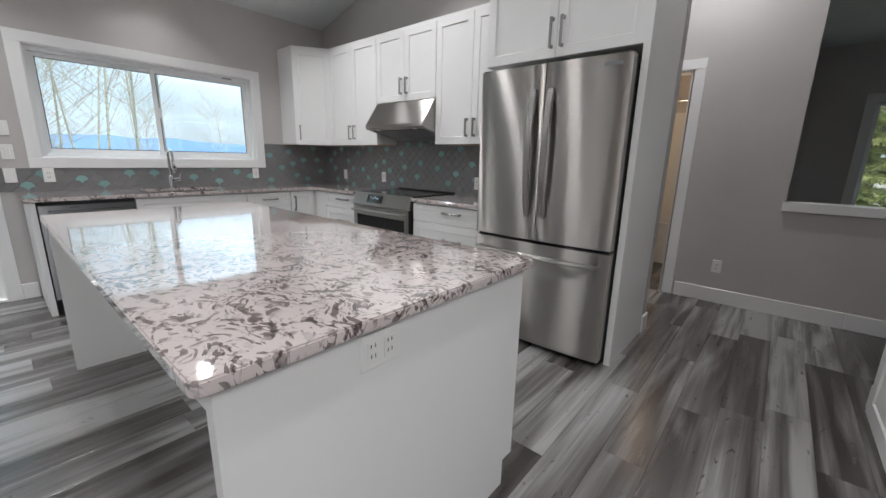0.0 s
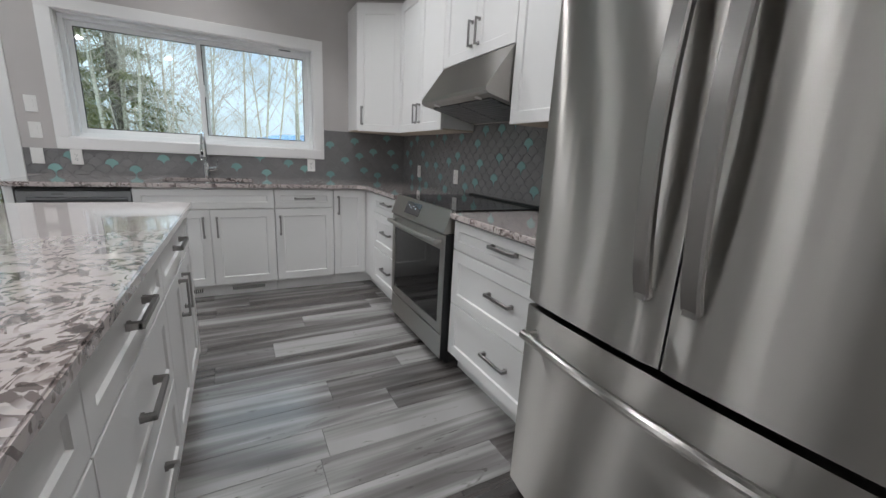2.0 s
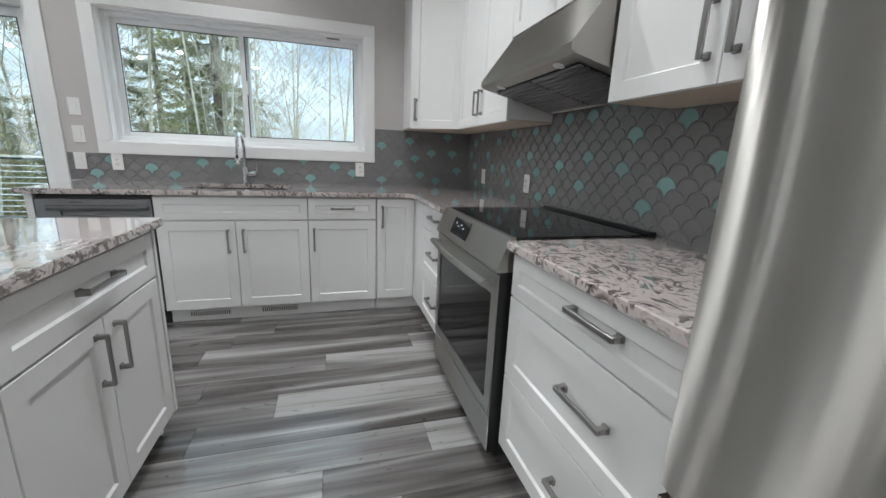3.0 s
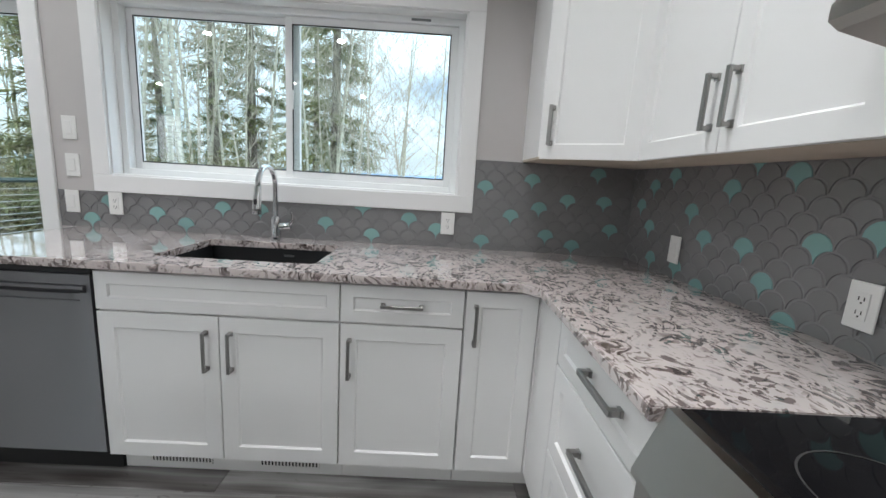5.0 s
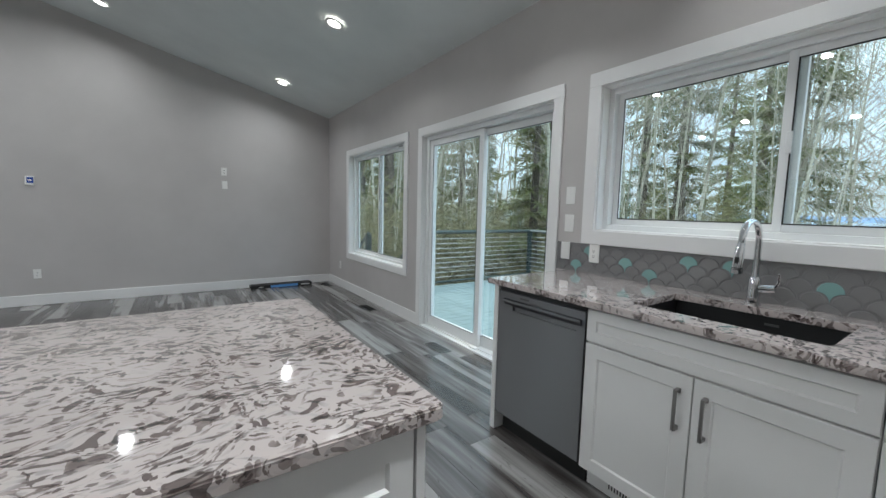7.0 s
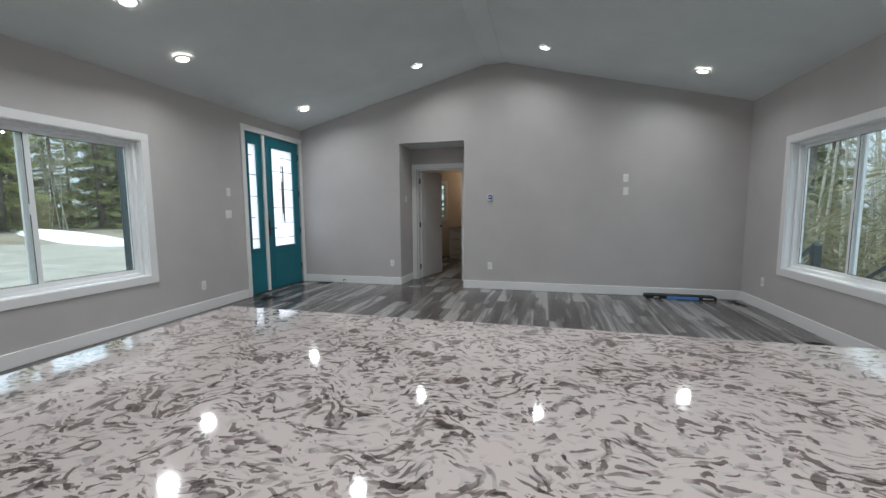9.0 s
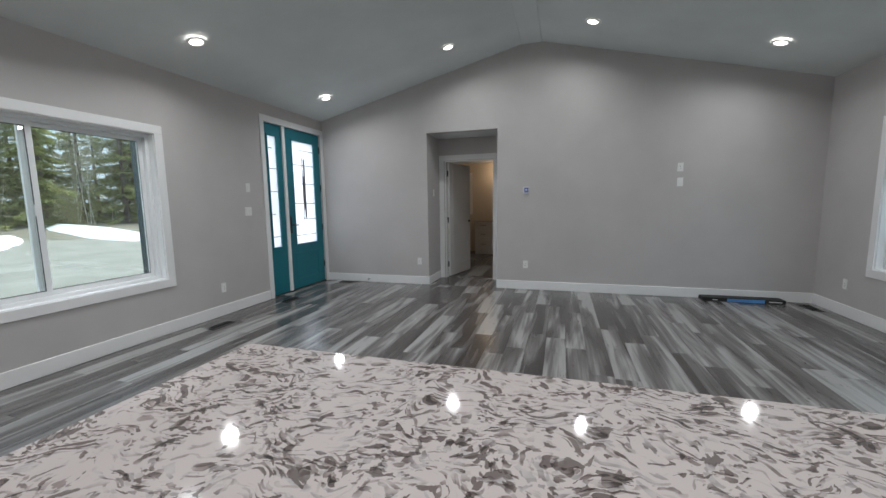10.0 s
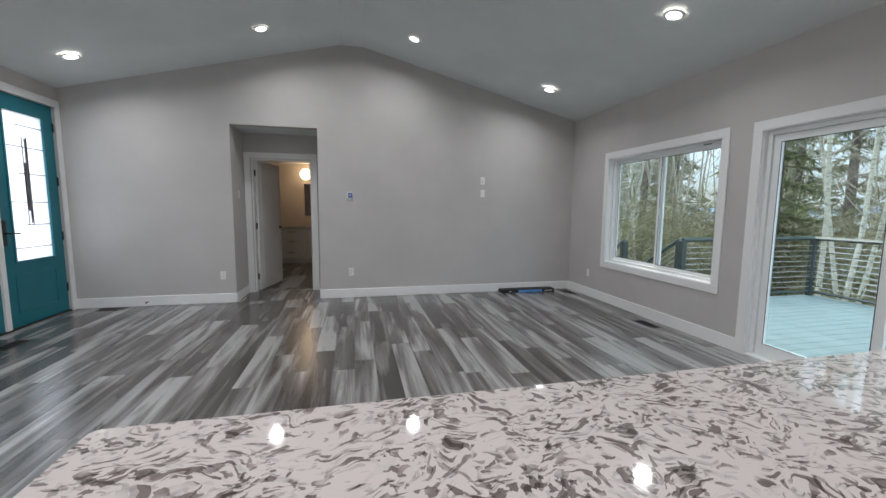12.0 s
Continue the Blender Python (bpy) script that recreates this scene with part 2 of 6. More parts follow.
TILE = tile_material("grey_glazed_tile", (0.212, 0.208, 0.210), 0.06)
TILE_TEAL = tile_material("turquoise_glazed_tile", (0.225, 0.385, 0.372), 0.10)
GROUT = painted("grey_grout", (0.192, 0.188, 0.190), 0.8, 300, 0.2, 0.15)


def glass_material(name, tint=(0.95, 0.985, 0.985)):
    m, n, l, b = mat(name)
    n.remove(b)
    tr, gl = n.new("ShaderNodeBsdfTransparent"), n.new("ShaderNodeBsdfGlossy")
    tr.inputs[0].default_value = (*tint, 1)
    gl.inputs["Roughness"].default_value = 0.0
    lw, mx = n.new("ShaderNodeLayerWeight"), n.new("ShaderNodeMixShader")
    lw.inputs[0].default_value = 0.5
    pw, sc = n.new("ShaderNodeMath"), n.new("ShaderNodeMath")
    pw.operation, sc.operation = "POWER", "MULTIPLY_ADD"
    l.new(lw.outputs["Facing"], pw.inputs[0])
    pw.inputs[1].default_value = 5.0
    l.new(pw.outputs[0], sc.inputs[0])
    sc.inputs[1].default_value, sc.inputs[2].default_value = 0.6, 0.09
    l.new(sc.outputs[0], mx.inputs[0])
    l.new(tr.outputs[0], mx.inputs[1])
    l.new(gl.outputs[0], mx.inputs[2])
    l.new(mx.outputs[0], n["Material Output"].inputs[0])
    return m


GLASS = glass_material("window_glass")


def frosted():
    """Obscure glass: it passes daylight through a fine ripple, part straight and part scattered."""
    m, n, l, b = mat("textured_leaded_glass", 0.2, 0, (0.9, 0.92, 0.93))
    tl, tr, gl = n.new("ShaderNodeBsdfTranslucent"), n.new("ShaderNodeBsdfRefraction"), n.new("ShaderNodeMixShader")
    tl.inputs[0].default_value = (0.97, 0.97, 0.99, 1)
    tr.inputs[0].default_value = (0.97, 0.97, 0.99, 1)
    tr.inputs["Roughness"].default_value, tr.inputs["IOR"].default_value = 0.45, 1.05
    gl.inputs[0].default_value = 0.5
    l.new(tl.outputs[0], gl.inputs[1])
    l.new(tr.outputs[0], gl.inputs[2])
    mx = n.new("ShaderNodeMixShader")
    mx.inputs[0].default_value = 0.08
    l.new(gl.outputs[0], mx.inputs[1])
    l.new(b.outputs[0], mx.inputs[2])
    l.new(mx.outputs[0], n["Material Output"].inputs[0])
    return m


FROST = frosted()


def glow(name, col, power):
    m, n, l, b = mat(name, 0.4, 0, col)
    b.inputs["Emission Color"].default_value = (*col, 1)
    b.inputs["Emission Strength"].default_value = power
    return m


LAMP_ON = glow("lit_lamp_lens", (1.0, 0.96, 0.9), 7)
GLOBE_ON = glow("lit_glass_globe", (1.0, 0.74, 0.46), 3.2)
OVEN_LED = glow("oven_display_digits", (0.75, 0.9, 1.0), 0.6)


def bark_material(name, pale, dark, rough=0.85):
    m, n, l, b = mat(name, rough)
    f = noisy(n, l, coords(n, l, (7, 7, 26)), 1.0, 5, 0.65)
    l.new(ramp(n, l, f, [(0.36, dark), (0.50, pale), (0.8, pale)]), b.inputs["Base Color"])
    bump(n, l, b, f, 0.5, 0.02)
    return m


BIRCH = bark_material("pale_birch_bark", (0.66, 0.64, 0.53), (0.22, 0.20, 0.16))
TWIG = bark_material("bare_grey_twigs", (0.50, 0.47, 0.39), (0.32, 0.29, 0.23))
SPRUCE_BARK = bark_material("spruce_bark", (0.15, 0.13, 0.11), (0.06, 0.05, 0.045))


def foliage(name, a, c):
    """Leaves and needles: they scatter light off the face and pass part of it through."""
    m, n, l, b = mat(name, 0.7)
    g = n.new("ShaderNodeNewGeometry")
    col = ramp(n, l, g.outputs["Random Per Island"], [(0, a), (1, c)])
    l.new(col, b.inputs["Base Color"])
    tl, mx = n.new("ShaderNodeBsdfTranslucent"), n.new("ShaderNodeMixShader")
    l.new(col, tl.inputs[0])
    mx.inputs[0].default_value = 0.45
    l.new(b.outputs[0], mx.inputs[1])
    l.new(tl.outputs[0], mx.inputs[2])
    l.new(mx.outputs[0], n["Material Output"].inputs[0])
    return m


# paler copy of NEEDLES: sunlight on the edge trees is put into the colour
SUNLIT_NEEDLES = foliage("sunlit_spruce_needles", (0.18, 0.22, 0.085), (0.42, 0.43, 0.19))
NEEDLES = foliage("spruce_needles", (0.12, 0.155, 0.07), (0.31, 0.33, 0.15))
BUSHES = foliage("dry_brush", (0.15, 0.155, 0.08), (0.37, 0.345, 0.21))


def earth(name, stops, scale, fine):
    m, n, l, b = mat(name, 0.95)
    g = n.new("ShaderNodeNewGeometry")
    f = noisy(n, l, g.outputs["Position"], scale, 8, 0.65)
    l.new(ramp(n, l, f, stops), b.inputs["Base Color"])
    bump(n, l, b, noisy(n, l, g.outputs["Position"], fine, 4), 0.6, 0.03)
    return m


GROUND = earth("forest_floor_and_gravel", [(0.35, (0.09, 0.085, 0.06)), (0.5, (0.16, 0.145, 0.11)), (0.7, (0.22, 0.205, 0.17))], 0.25, 9)
SNOW = earth("old_snow", [(0.3, (0.60, 0.63, 0.66)), (0.7, (0.78, 0.80, 0.83))], 0.9, 5)
GRAVEL = earth("pale_gravel_yard", [(0.3, (0.155, 0.148, 0.125)), (0.5, (0.205, 0.20, 0.175)), (0.7, (0.26, 0.25, 0.222))], 0.6, 20)
# the blue haze of distance is put into the hill's base colour
HILL = earth("hazy_forest_hill", [(0.3, (0.085, 0.165, 0.29)), (0.7, (0.105, 0.19, 0.325))], 0.004, 0.01)
WATER, *_ = mat("lake_water", 0.12, 0, (0.10, 0.20, 0.30))
BOARD = painted("grey_composite_decking", (0.135, 0.195, 0.21), 0.6, 40, 0.15, 0.08)
CABLE, *_ = mat("steel_cable", 0.3, 1.0, (0.6, 0.6, 0.6))


# ---------------------------------------------------------------- building helpers
BASE = {}


def thing(name, at=(0, 0, 0), label="", category="", group="", kind=""):
    """An Empty at the base of a thing; its parts are built in world metres."""
    ob = new(name)
    ob.empty_display_size = 0.1
    ob.location = at
    BASE[ob] = Vector(at)
    return tagged(ob, label, category, group, kind)


def part(name, bm, material, parent=None, label="", smooth=False):
    """Links a bmesh, built in world metres, as ONE mesh object under a thing or a part."""
    me = bpy.data.meshes.new(name)
    if parent is not None:
        bmesh.ops.translate(bm, verts=bm.verts, vec=-BASE[parent])
    bmesh.ops.recalc_face_normals(bm, faces=bm.faces)
    if smooth:
        for f in bm.faces:
            f.smooth = True
    bm.to_mesh(me)
    bm.free()
    me.materials.append(material)
    if material in (STEEL, STEEL_DARK):
        uv = me.uv_layers.new(name="brush")
        for loop in me.loops:
            co = me.vertices[loop.vertex_index].co
            uv.data[loop.index].uv = (co.z, co.x + 0.37 * co.y)
    ob = new(name, me)
    if smooth:
        me.set_sharp_from_angle(angle=radians(35))
    if parent is not None:
        ob.parent = parent
        BASE[ob] = BASE[parent].copy()
    else:
        BASE[ob] = Vector((0, 0, 0))
    return tagged(ob, label)


def whole(name, bm, material, label="", category="", group="", kind="", smooth=False):
    """A top-level thing of one mesh, with its origin at the middle of its base."""
    lo = Vector([min(v.co[k] for v in bm.verts) for k in range(3)])
    hi = Vector([max(v.co[k] for v in bm.verts) for k in range(3)])
    at = Vector(((lo.x + hi.x) / 2, (lo.y + hi.y) / 2, lo.z))
    bmesh.ops.translate(bm, verts=bm.verts, vec=-at)
    ob = part(name, bm, material, None, "", smooth)
    ob.location = at
    BASE[ob] = at
    return tagged(ob, label, category, group, kind)


def box(bm, x0, x1, y0, y1, z0, z1, bevel=0.0, segs=1):
    got = bmesh.ops.create_cube(bm, size=1.0)
    vs = got["verts"]
    for v in vs:
        v.co = Vector(((x0 + x1) / 2 + v.co.x * (x1 - x0), (y0 + y1) / 2 + v.co.y * (y1 - y0), (z0 + z1) / 2 + v.co.z * (z1 - z0)))
    if bevel:
        es = list({e for v in vs for e in v.link_edges})
        bmesh.ops.bevel(bm, geom=es, offset=bevel, segments=segs, affect="EDGES", profile=0.5)
    return bm


def boxes(*items, bevel=0.0):
    bm = bmesh.new()
    for it in items:
        box(bm, *it, bevel=bevel)
    return bm


def tube(bm, pts, radius, sides=8, cap=True):
    """A round bar along points; radius is one number or one for each point."""
    rad = radius if isinstance(radius, (list, tuple)) else [radius] * len(pts)
    pts = [Vector(p) for p in pts]
    rings, ref = [], None
    for i, p in enumerate(pts):
        d = (pts[min(i + 1, len(pts) - 1)] - pts[max(i - 1, 0)]).normalized()
        if ref is None:
            ref = Vector((0, 0, 1)) if abs(d.z) < 0.9 else Vector((1, 0, 0))
        a = d.cross(ref).normalized()
        b = a.cross(d).normalized()
        ref = b
        rings.append([bm.verts.new(p + rad[i] * (math.cos(2 * math.pi * k / sides) * a + math.sin(2 * math.pi * k / sides) * b)) for k in range(sides)])
    for r, s in zip(rings, rings[1:]):
        for k in range(sides):
            bm.faces.new((r[k], r[(k + 1) % sides], s[(k + 1) % sides], s[k]))
    if cap:
        bm.faces.new(rings[0])
        bm.faces.new(rings[-1])
    return bm


def prism(bm, outline, axis, a, b):
    """An outline of two coordinates drawn out along an axis from a to b."""
    def at(p, h):
        return {"x": (h, p[0], p[1]), "y": (p[0], h, p[1]), "z": (p[0], p[1], h)}[axis]
    lo = [bm.verts.new(at(p, a)) for p in outline]
    hi = [bm.verts.new(at(p, b)) for p in outline]
    bm.faces.new(lo)
    bm.faces.new(hi)
    for k in range(len(outline)):
        j = (k + 1) % len(outline)
        bm.faces.new((lo[k], lo[j], hi[j], hi[k]))
    return bm


def slab_with_holes(bm, us, vs, solid, place, t0, t1):
    """A wall sheet from cells between the cuts us and vs, with real thickness; solid(u, v) tells which cells are filled."""
    us, vs = sorted(set(us)), sorted(set(vs))
    nu, nv = len(us) - 1, len(vs) - 1
    full = [[solid((us[i] + us[i + 1]) / 2, (vs[j] + vs[j + 1]) / 2) for j in range(nv)] for i in range(nu)]
    vert = {}

    def p(i, j, t):
        key = (i, j, t)
        if key not in vert:
            vert[key] = bm.verts.new(place(us[i], vs[j], t))
        return vert[key]

    def has(i, j):
        return 0 <= i < nu and 0 <= j < nv and full[i][j]
    for i in range(nu):
        for j in range(nv):
            if not full[i][j]:
                continue
            for t in (t0, t1):
                bm.faces.new((p(i, j, t), p(i + 1, j, t), p(i + 1, j + 1, t), p(i, j + 1, t)))
            for (di, dj, a, b) in ((-1, 0, (i, j), (i, j + 1)), (1, 0, (i + 1, j), (i + 1, j + 1)), (0, -1, (i, j), (i + 1, j)), (0, 1, (i, j + 1), (i + 1, j + 1))):
                if not has(i + di, j + dj):
                    bm.faces.new((p(*a, t0), p(*b, t0), p(*b, t1), p(*a, t1)))
    return bm


def wall(name, axis, t0, t1, u0, u1, z0, z1, holes=(), top=None, material=None):
    """A wall across axis from t0 to t1, with openings (u0, u1, z0, z1) right through; top: a gable outline added over it."""
    bm = bmesh.new()
    us = [u0, u1] + [h[k] for h in holes for k in (0, 1)]
    vs = [z0, z1] + [h[k] for h in holes for k in (2, 3)]

    def solid(u, v):
        return not any(h[0] < u < h[1] and h[2] < v < h[3] for h in holes)
    place = (lambda u, v, t: (t, u, v)) if axis == "x" else (lambda u, v, t: (u, t, v))
    slab_with_holes(bm, us, vs, solid, place, t0, t1)
    if top:
        prism(bm, top, axis, t0, t1)
    return tagged(part(name, bm, material or WALL), kind="structure")


def shaker(bm, origin, u, n, w, h, t=0.02, rail=0.062, deep=0.008):
    """A shaker front: w along u, h up, facing n; origin at its lower corner on the carcass."""
    o, u, n, z = Vector(origin), Vector(u), Vector(n), Vector((0, 0, 1))
    e = 0.0015

    def at(a, b, d):
        return bm.verts.new(o + u * a + z * b + n * d)

    def ring(m, d):
        return [at(m, m, d), at(w - m, m, d), at(w - m, h - m, d), at(m, h - m, d)]
    r = min(rail, h * 0.32)
    loops = [ring(e, 0), ring(e, t - 0.002), ring(e + 0.002, t), ring(r, t), ring(r + 0.006, t - deep)]
    for a, b in zip(loops, loops[1:]):
        for k in range(4):
            bm.faces.new((a[k], a[(k + 1) % 4], b[(k + 1) % 4], b[k]))
    bm.faces.new(loops[-1])
    bm.faces.new(loops[0])
    return bm


def pull(origin, along, n, length=0.16):
    """A square bar pull with flared feet."""
    bm = bmesh.new()
    o, a, n = Vector(origin), Vector(along).normalized(), Vector(n).normalized()
    s = a.cross(n)

    def block(c, ha, hn, hs):
        got = bmesh.ops.create_cube(bm, size=1.0)["verts"]
        for v in got:
            v.co = c + a * v.co.x * ha + n * v.co.y * hn + s * v.co.z * hs
        bmesh.ops.bevel(bm, geom=list({e for v in got for e in v.link_edges}), offset=0.0015, segments=1, affect="EDGES")
    L = length / 2
    block(o + n * 0.029, length, 0.008, 0.0125)
    for q in (-1, 1):
        block(o + a * q * (L - 0.006) + n * 0.0145, 0.012, 0.027, 0.0145)
        block(o + a * q * (L - 0.008) + n * 0.003, 0.018, 0.006, 0.0165)
    return bm


# ---------------------------------------------------------------- the plan, in metres
XW, XE = -4.29, 2.95          # window wall and front-door wall
YS, YN, YH = -4.302, 3.735, 4.94   # living-room end wall, range wall, hall wall
T = 0.17
EAVE, RIDGE, XR, HALF, SLOPE = 2.83, 3.685, -0.67, 0.13, 0.2545


def ceiling_at(x):
    return RIDGE - SLOPE * max(0.0, abs(x - XR) - HALF)


# windows: casing outlines (lo, hi, bottom, top)
W1, W2, SD, W3 = (0.89, 2.878, 1.11, 2.185), (-3.43, -1.48, 0.518, 2.187), (-1.25, 0.69, 0.0, 2.182), (-1.357, 0.775, 0.51, 2.225)
CAS = 0.088
FD = (-4.298, -2.79, 0.0, 2.66)


def hole(o, door=False):
    return (o[0] + CAS - 0.012, o[1] - CAS + 0.012, 0.0 if door else o[2] + CAS - 0.012, o[3] - CAS + 0.012)


GABLE = [(XW, EAVE), (XE, EAVE), (XR + HALF, RIDGE), (XR - HALF, RIDGE)]
wall("wall_west", "x", XW - T, XW, YS - 0.13, 7.2, -0.25, EAVE, [hole(W1), hole(W2), hole(SD, True)])
wall("wall_east", "x", XE, XE + T, YS - 0.13, 7.2, -0.25, EAVE, [hole(W3), hole(FD, True)])
wall("wall_south", "y", YS - 0.13, YS, XW, XE, -0.02, EAVE, [(-0.163, 0.994, -0.02, 2.50)], GABLE)
wall("wall_north", "y", YN, YN + 0.10, XW, -0.140, -0.02, EAVE, (), [(XW, EAVE), (-0.140, EAVE), (-0.140, ceiling_at(-0.140)), (XR + HALF, RIDGE), (XR - HALF, RIDGE)])
wall("wall_hall", "y", YH, YH + 0.13, XW, XE, -0.02, EAVE, [(-1.02, -0.265, -0.02, 2.09), (0.548, XE, 0.90, 2.62)], GABLE)
wall("wall_stairwell", "y", 7.0, 7.15, XW, XE, -0.02, 2.57, [(1.13, 2.4, 0.55, 1.96)])
wall("wall_bath_side", "x", 0.16, 0.28, YH + 0.13, 7.0, -0.02, 2.57)
wall("wall_closet_west", "x", 1.05, 1.15, 1.9, 3.55, -0.02, ceiling_at(1.1))
wall("wall_closet_north", "y", 3.45, 3.55, 1.15, XE, -0.02, EAVE)
wall("wall_closet_south", "y", 1.9, 2.0, 1.15, XE, -0.02, EAVE)

# bedroom and washroom behind the alcove
wall("wall_alcove_east", "x", 0.994, 1.10, -4.96, YS - 0.13, -0.02, 2.6)
wall("wall_alcove_west", "x", -0.27, -0.163, -4.96, YS - 0.13, -0.02, 2.6)
wall("wall_bedroom_door", "y", -5.08, -4.96, -3.0, 3.0, -0.02, 2.6, [(0.0, 0.886, -0.02, 2.115)])
wall("wall_washroom_back", "y", -8.95, -8.82, -3.0, 3.0, -0.02, 2.6, [(1.32, 1.95, 1.12, 2.10)], None, WARMWALL)
wall("wall_washroom_east", "x", 3.0, 3.12, -8.95, -4.96, -0.02, 2.6, (), None, WARMWALL)
wall("wall_washroom_west", "x", -0.75, -0.63, -8.82, -5.08, -0.02, 2.6, (), None, WARMWALL)


def ceilings():
    bm = bmesh.new()
    prof = [(XW - T, EAVE - SLOPE * T), (XR - HALF, RIDGE), (XR + HALF, RIDGE), (XE + T, EAVE - SLOPE * T)]
    up = [(x, z + 0.12) for x, z in reversed(prof)]
    prism(bm, prof + up, "y", YS - 0.13, YH + 0.13)
    tagged(part("trim_ridge", boxes((XR - HALF - 0.01, XR + HALF + 0.01, YS + 0.002, YN - 0.002, RIDGE - 0.012, RIDGE - 0.001), bevel=0.003), CEIL), "flat painted board along the ridge", kind="structure")
    tagged(part("ceiling", bm, CEIL), "pale vaulted painted ceiling with a flat strip along the ridge", kind="structure")
    bm = boxes((XW, XE, YH + 0.13, 7.0, 2.57, 2.68))
    tagged(part("ceiling_stairwell", bm, CEIL), kind="structure")
    bm = boxes((-3.0, 3.0, -8.82, -5.08, 2.44, 2.55), (-0.163, 0.994, -4.96, YS - 0.13, 2.50, 2.60))
    tagged(part("ceiling_bedroom", bm, CEIL), kind="structure")


ceilings()
tagged(part("floor", boxes((XW - T, XE + T, YS - 0.13, 7.2, -0.25, -0.007), (-3.1, 3.12, -8.95, YS - 0.13, -0.25, -0.007)), DARKGAP), "dark subfloor under grey vinyl planks", kind="structure")


# ---------------------------------------------------------------- trim
def baseboard(x0, x1, y0, y1):
    """A board against a wall, with an eased top edge."""
    bm = bmesh.new()
    box(bm, x0, x1, y0, y1, 0.0, 0.135, 0.004)
    return tagged(whole("baseboard", bm, TRIM), kind="structure")


B = 0.014
baseboard(XW, -0.163, YS, YS + B)
baseboard(0.994, XE, YS, YS + B)
baseboard(0.994 - B, 0.994, -4.955, YS)
baseboard(-0.163, -0.163 + B, -4.955, YS)
baseboard(XW, XW + B, YS + B, SD[0])
baseboard(XE - B, XE, FD[1], 1.9)
baseboard(XW, XW + B, SD[1], 0.795)
baseboard(-0.145, 1.05, YH - B, YH)
baseboard(1.05, XE, YH - B, YH)
baseboard(-0.140, -0.140 + B, YN - 0.025, YN + 0.10 + B)
baseboard(1.05 - B, 1.05, 1.9, 2.35)
baseboard(1.05 - B, 1.05, 3.46, 3.55 + B)

cap = whole("half_wall_cap", boxes((0.53, XE, YH - 0.03, YH + 0.16, 0.90, 0.975), bevel=0.004), TRIM, kind="structure")


def casing_boards(parent, axis, t0, t1, o, door=False):
    """Flat casing boards round an opening, each a part, on a wall face between t0 and t1."""
    lo, hi, b, t = o
    pieces = [(lo, hi, t - CAS, t), (lo, lo + CAS, b if door else b + CAS, t - CAS), (hi - CAS, hi, b if door else b + CAS, t - CAS)]
    if not door:
        pieces.append((lo, hi, b, b + CAS))
    for (a, c, z0, z1) in pieces:
        bm = bmesh.new()
        if axis == "x":
            box(bm, t0, t1, a, c, z0, z1, 0.0025)
        else:
            box(bm, a, c, t0, t1, z0, z1, 0.0025)
        part("casing", bm, TRIM, parent)


def ring_x(x0, x1, lo, hi, b, t, w, wb=None):
    """A rectangular frame lying across x."""
    wb = w if wb is None else wb
    return boxes((x0, x1, lo, lo + w, b, t), (x0, x1, hi - w, hi, b, t), (x0, x1, lo + w, hi - w, t - w, t), (x0, x1, lo + w, hi - w, b, b + wb), bevel=0.002)


def slider_window(name, side, o, label, xwall, st=0.037):
    """A two-pane vinyl sliding window with casing, jamb liner, frame, sashes and panes; side is -1 for the west wall."""
    w = thing(name, (xwall, (o[0] + o[1]) / 2, o[2]), label, "window", kind="structure")
    s = side

    def xs(a, b):
        return sorted((xwall + s * a, xwall + s * b))
    casing_boards(w, "x", *xs(-0.016, 0.0), o)
    lo, hi, b, t = o[0] + CAS - 0.004, o[1] - CAS + 0.004, o[2] + CAS - 0.004, o[3] - CAS + 0.004
    part("jamb", ring_x(*xs(0.0, 0.085), lo, hi, b, t, 0.012), TRIM, w)
    part("window_frame", ring_x(*xs(0.07, 0.15), lo + 0.008, hi - 0.008, b + 0.008, t - 0.008, 0.036), VINYL, w)
    mid = (lo + hi) / 2
    a0, a1, z0, z1 = lo + 0.044, hi - 0.044, b + 0.044, t - 0.044
    for k, (p, q, d) in enumerate(((a0, mid + st - 0.004, 0.118), (mid - st + 0.004, a1, 0.092))):
        sash = part("sash", ring_x(*xs(d, d + 0.026), p, q, z0, z1, st), VINYL, w)
        pane = part("pane", boxes((*xs(d + 0.008, d + 0.014), p + st - 0.004, q - st + 0.004, z0 + st - 0.004, z1 - st + 0.004)), GLASS, w)
        pane.visible_shadow = False
        part("gasket", ring_x(*xs(d - 0.0015, d + 0.004), p + st - 0.001, q - st + 0.001, z0 + st - 0.001, z1 - st + 0.001, 0.006), DARKGAP, w)
    y = hi - 0.24
    part("latch", boxes((*xs(0.085, 0.092), mid - 0.012, mid + 0.012, (z0 + z1) / 2 - 0.05, (z0 + z1) / 2 + 0.05), bevel=0.003), VINYL, w)
    part("vent_label", boxes((*xs(0.0685, 0.0705), y - 0.05, y + 0.05, t - 0.034, t - 0.022)), GREYBOX, w)
    return w


slider_window("window_1", -1, W1, "white vinyl sliding window over the kitchen sink", XW)
slider_window("window_2", -1, W2, "white vinyl sliding window looking onto the deck", XW)
slider_window("window_3", 1, W3, "wide white vinyl sliding window facing the yard", XE, 0.044)


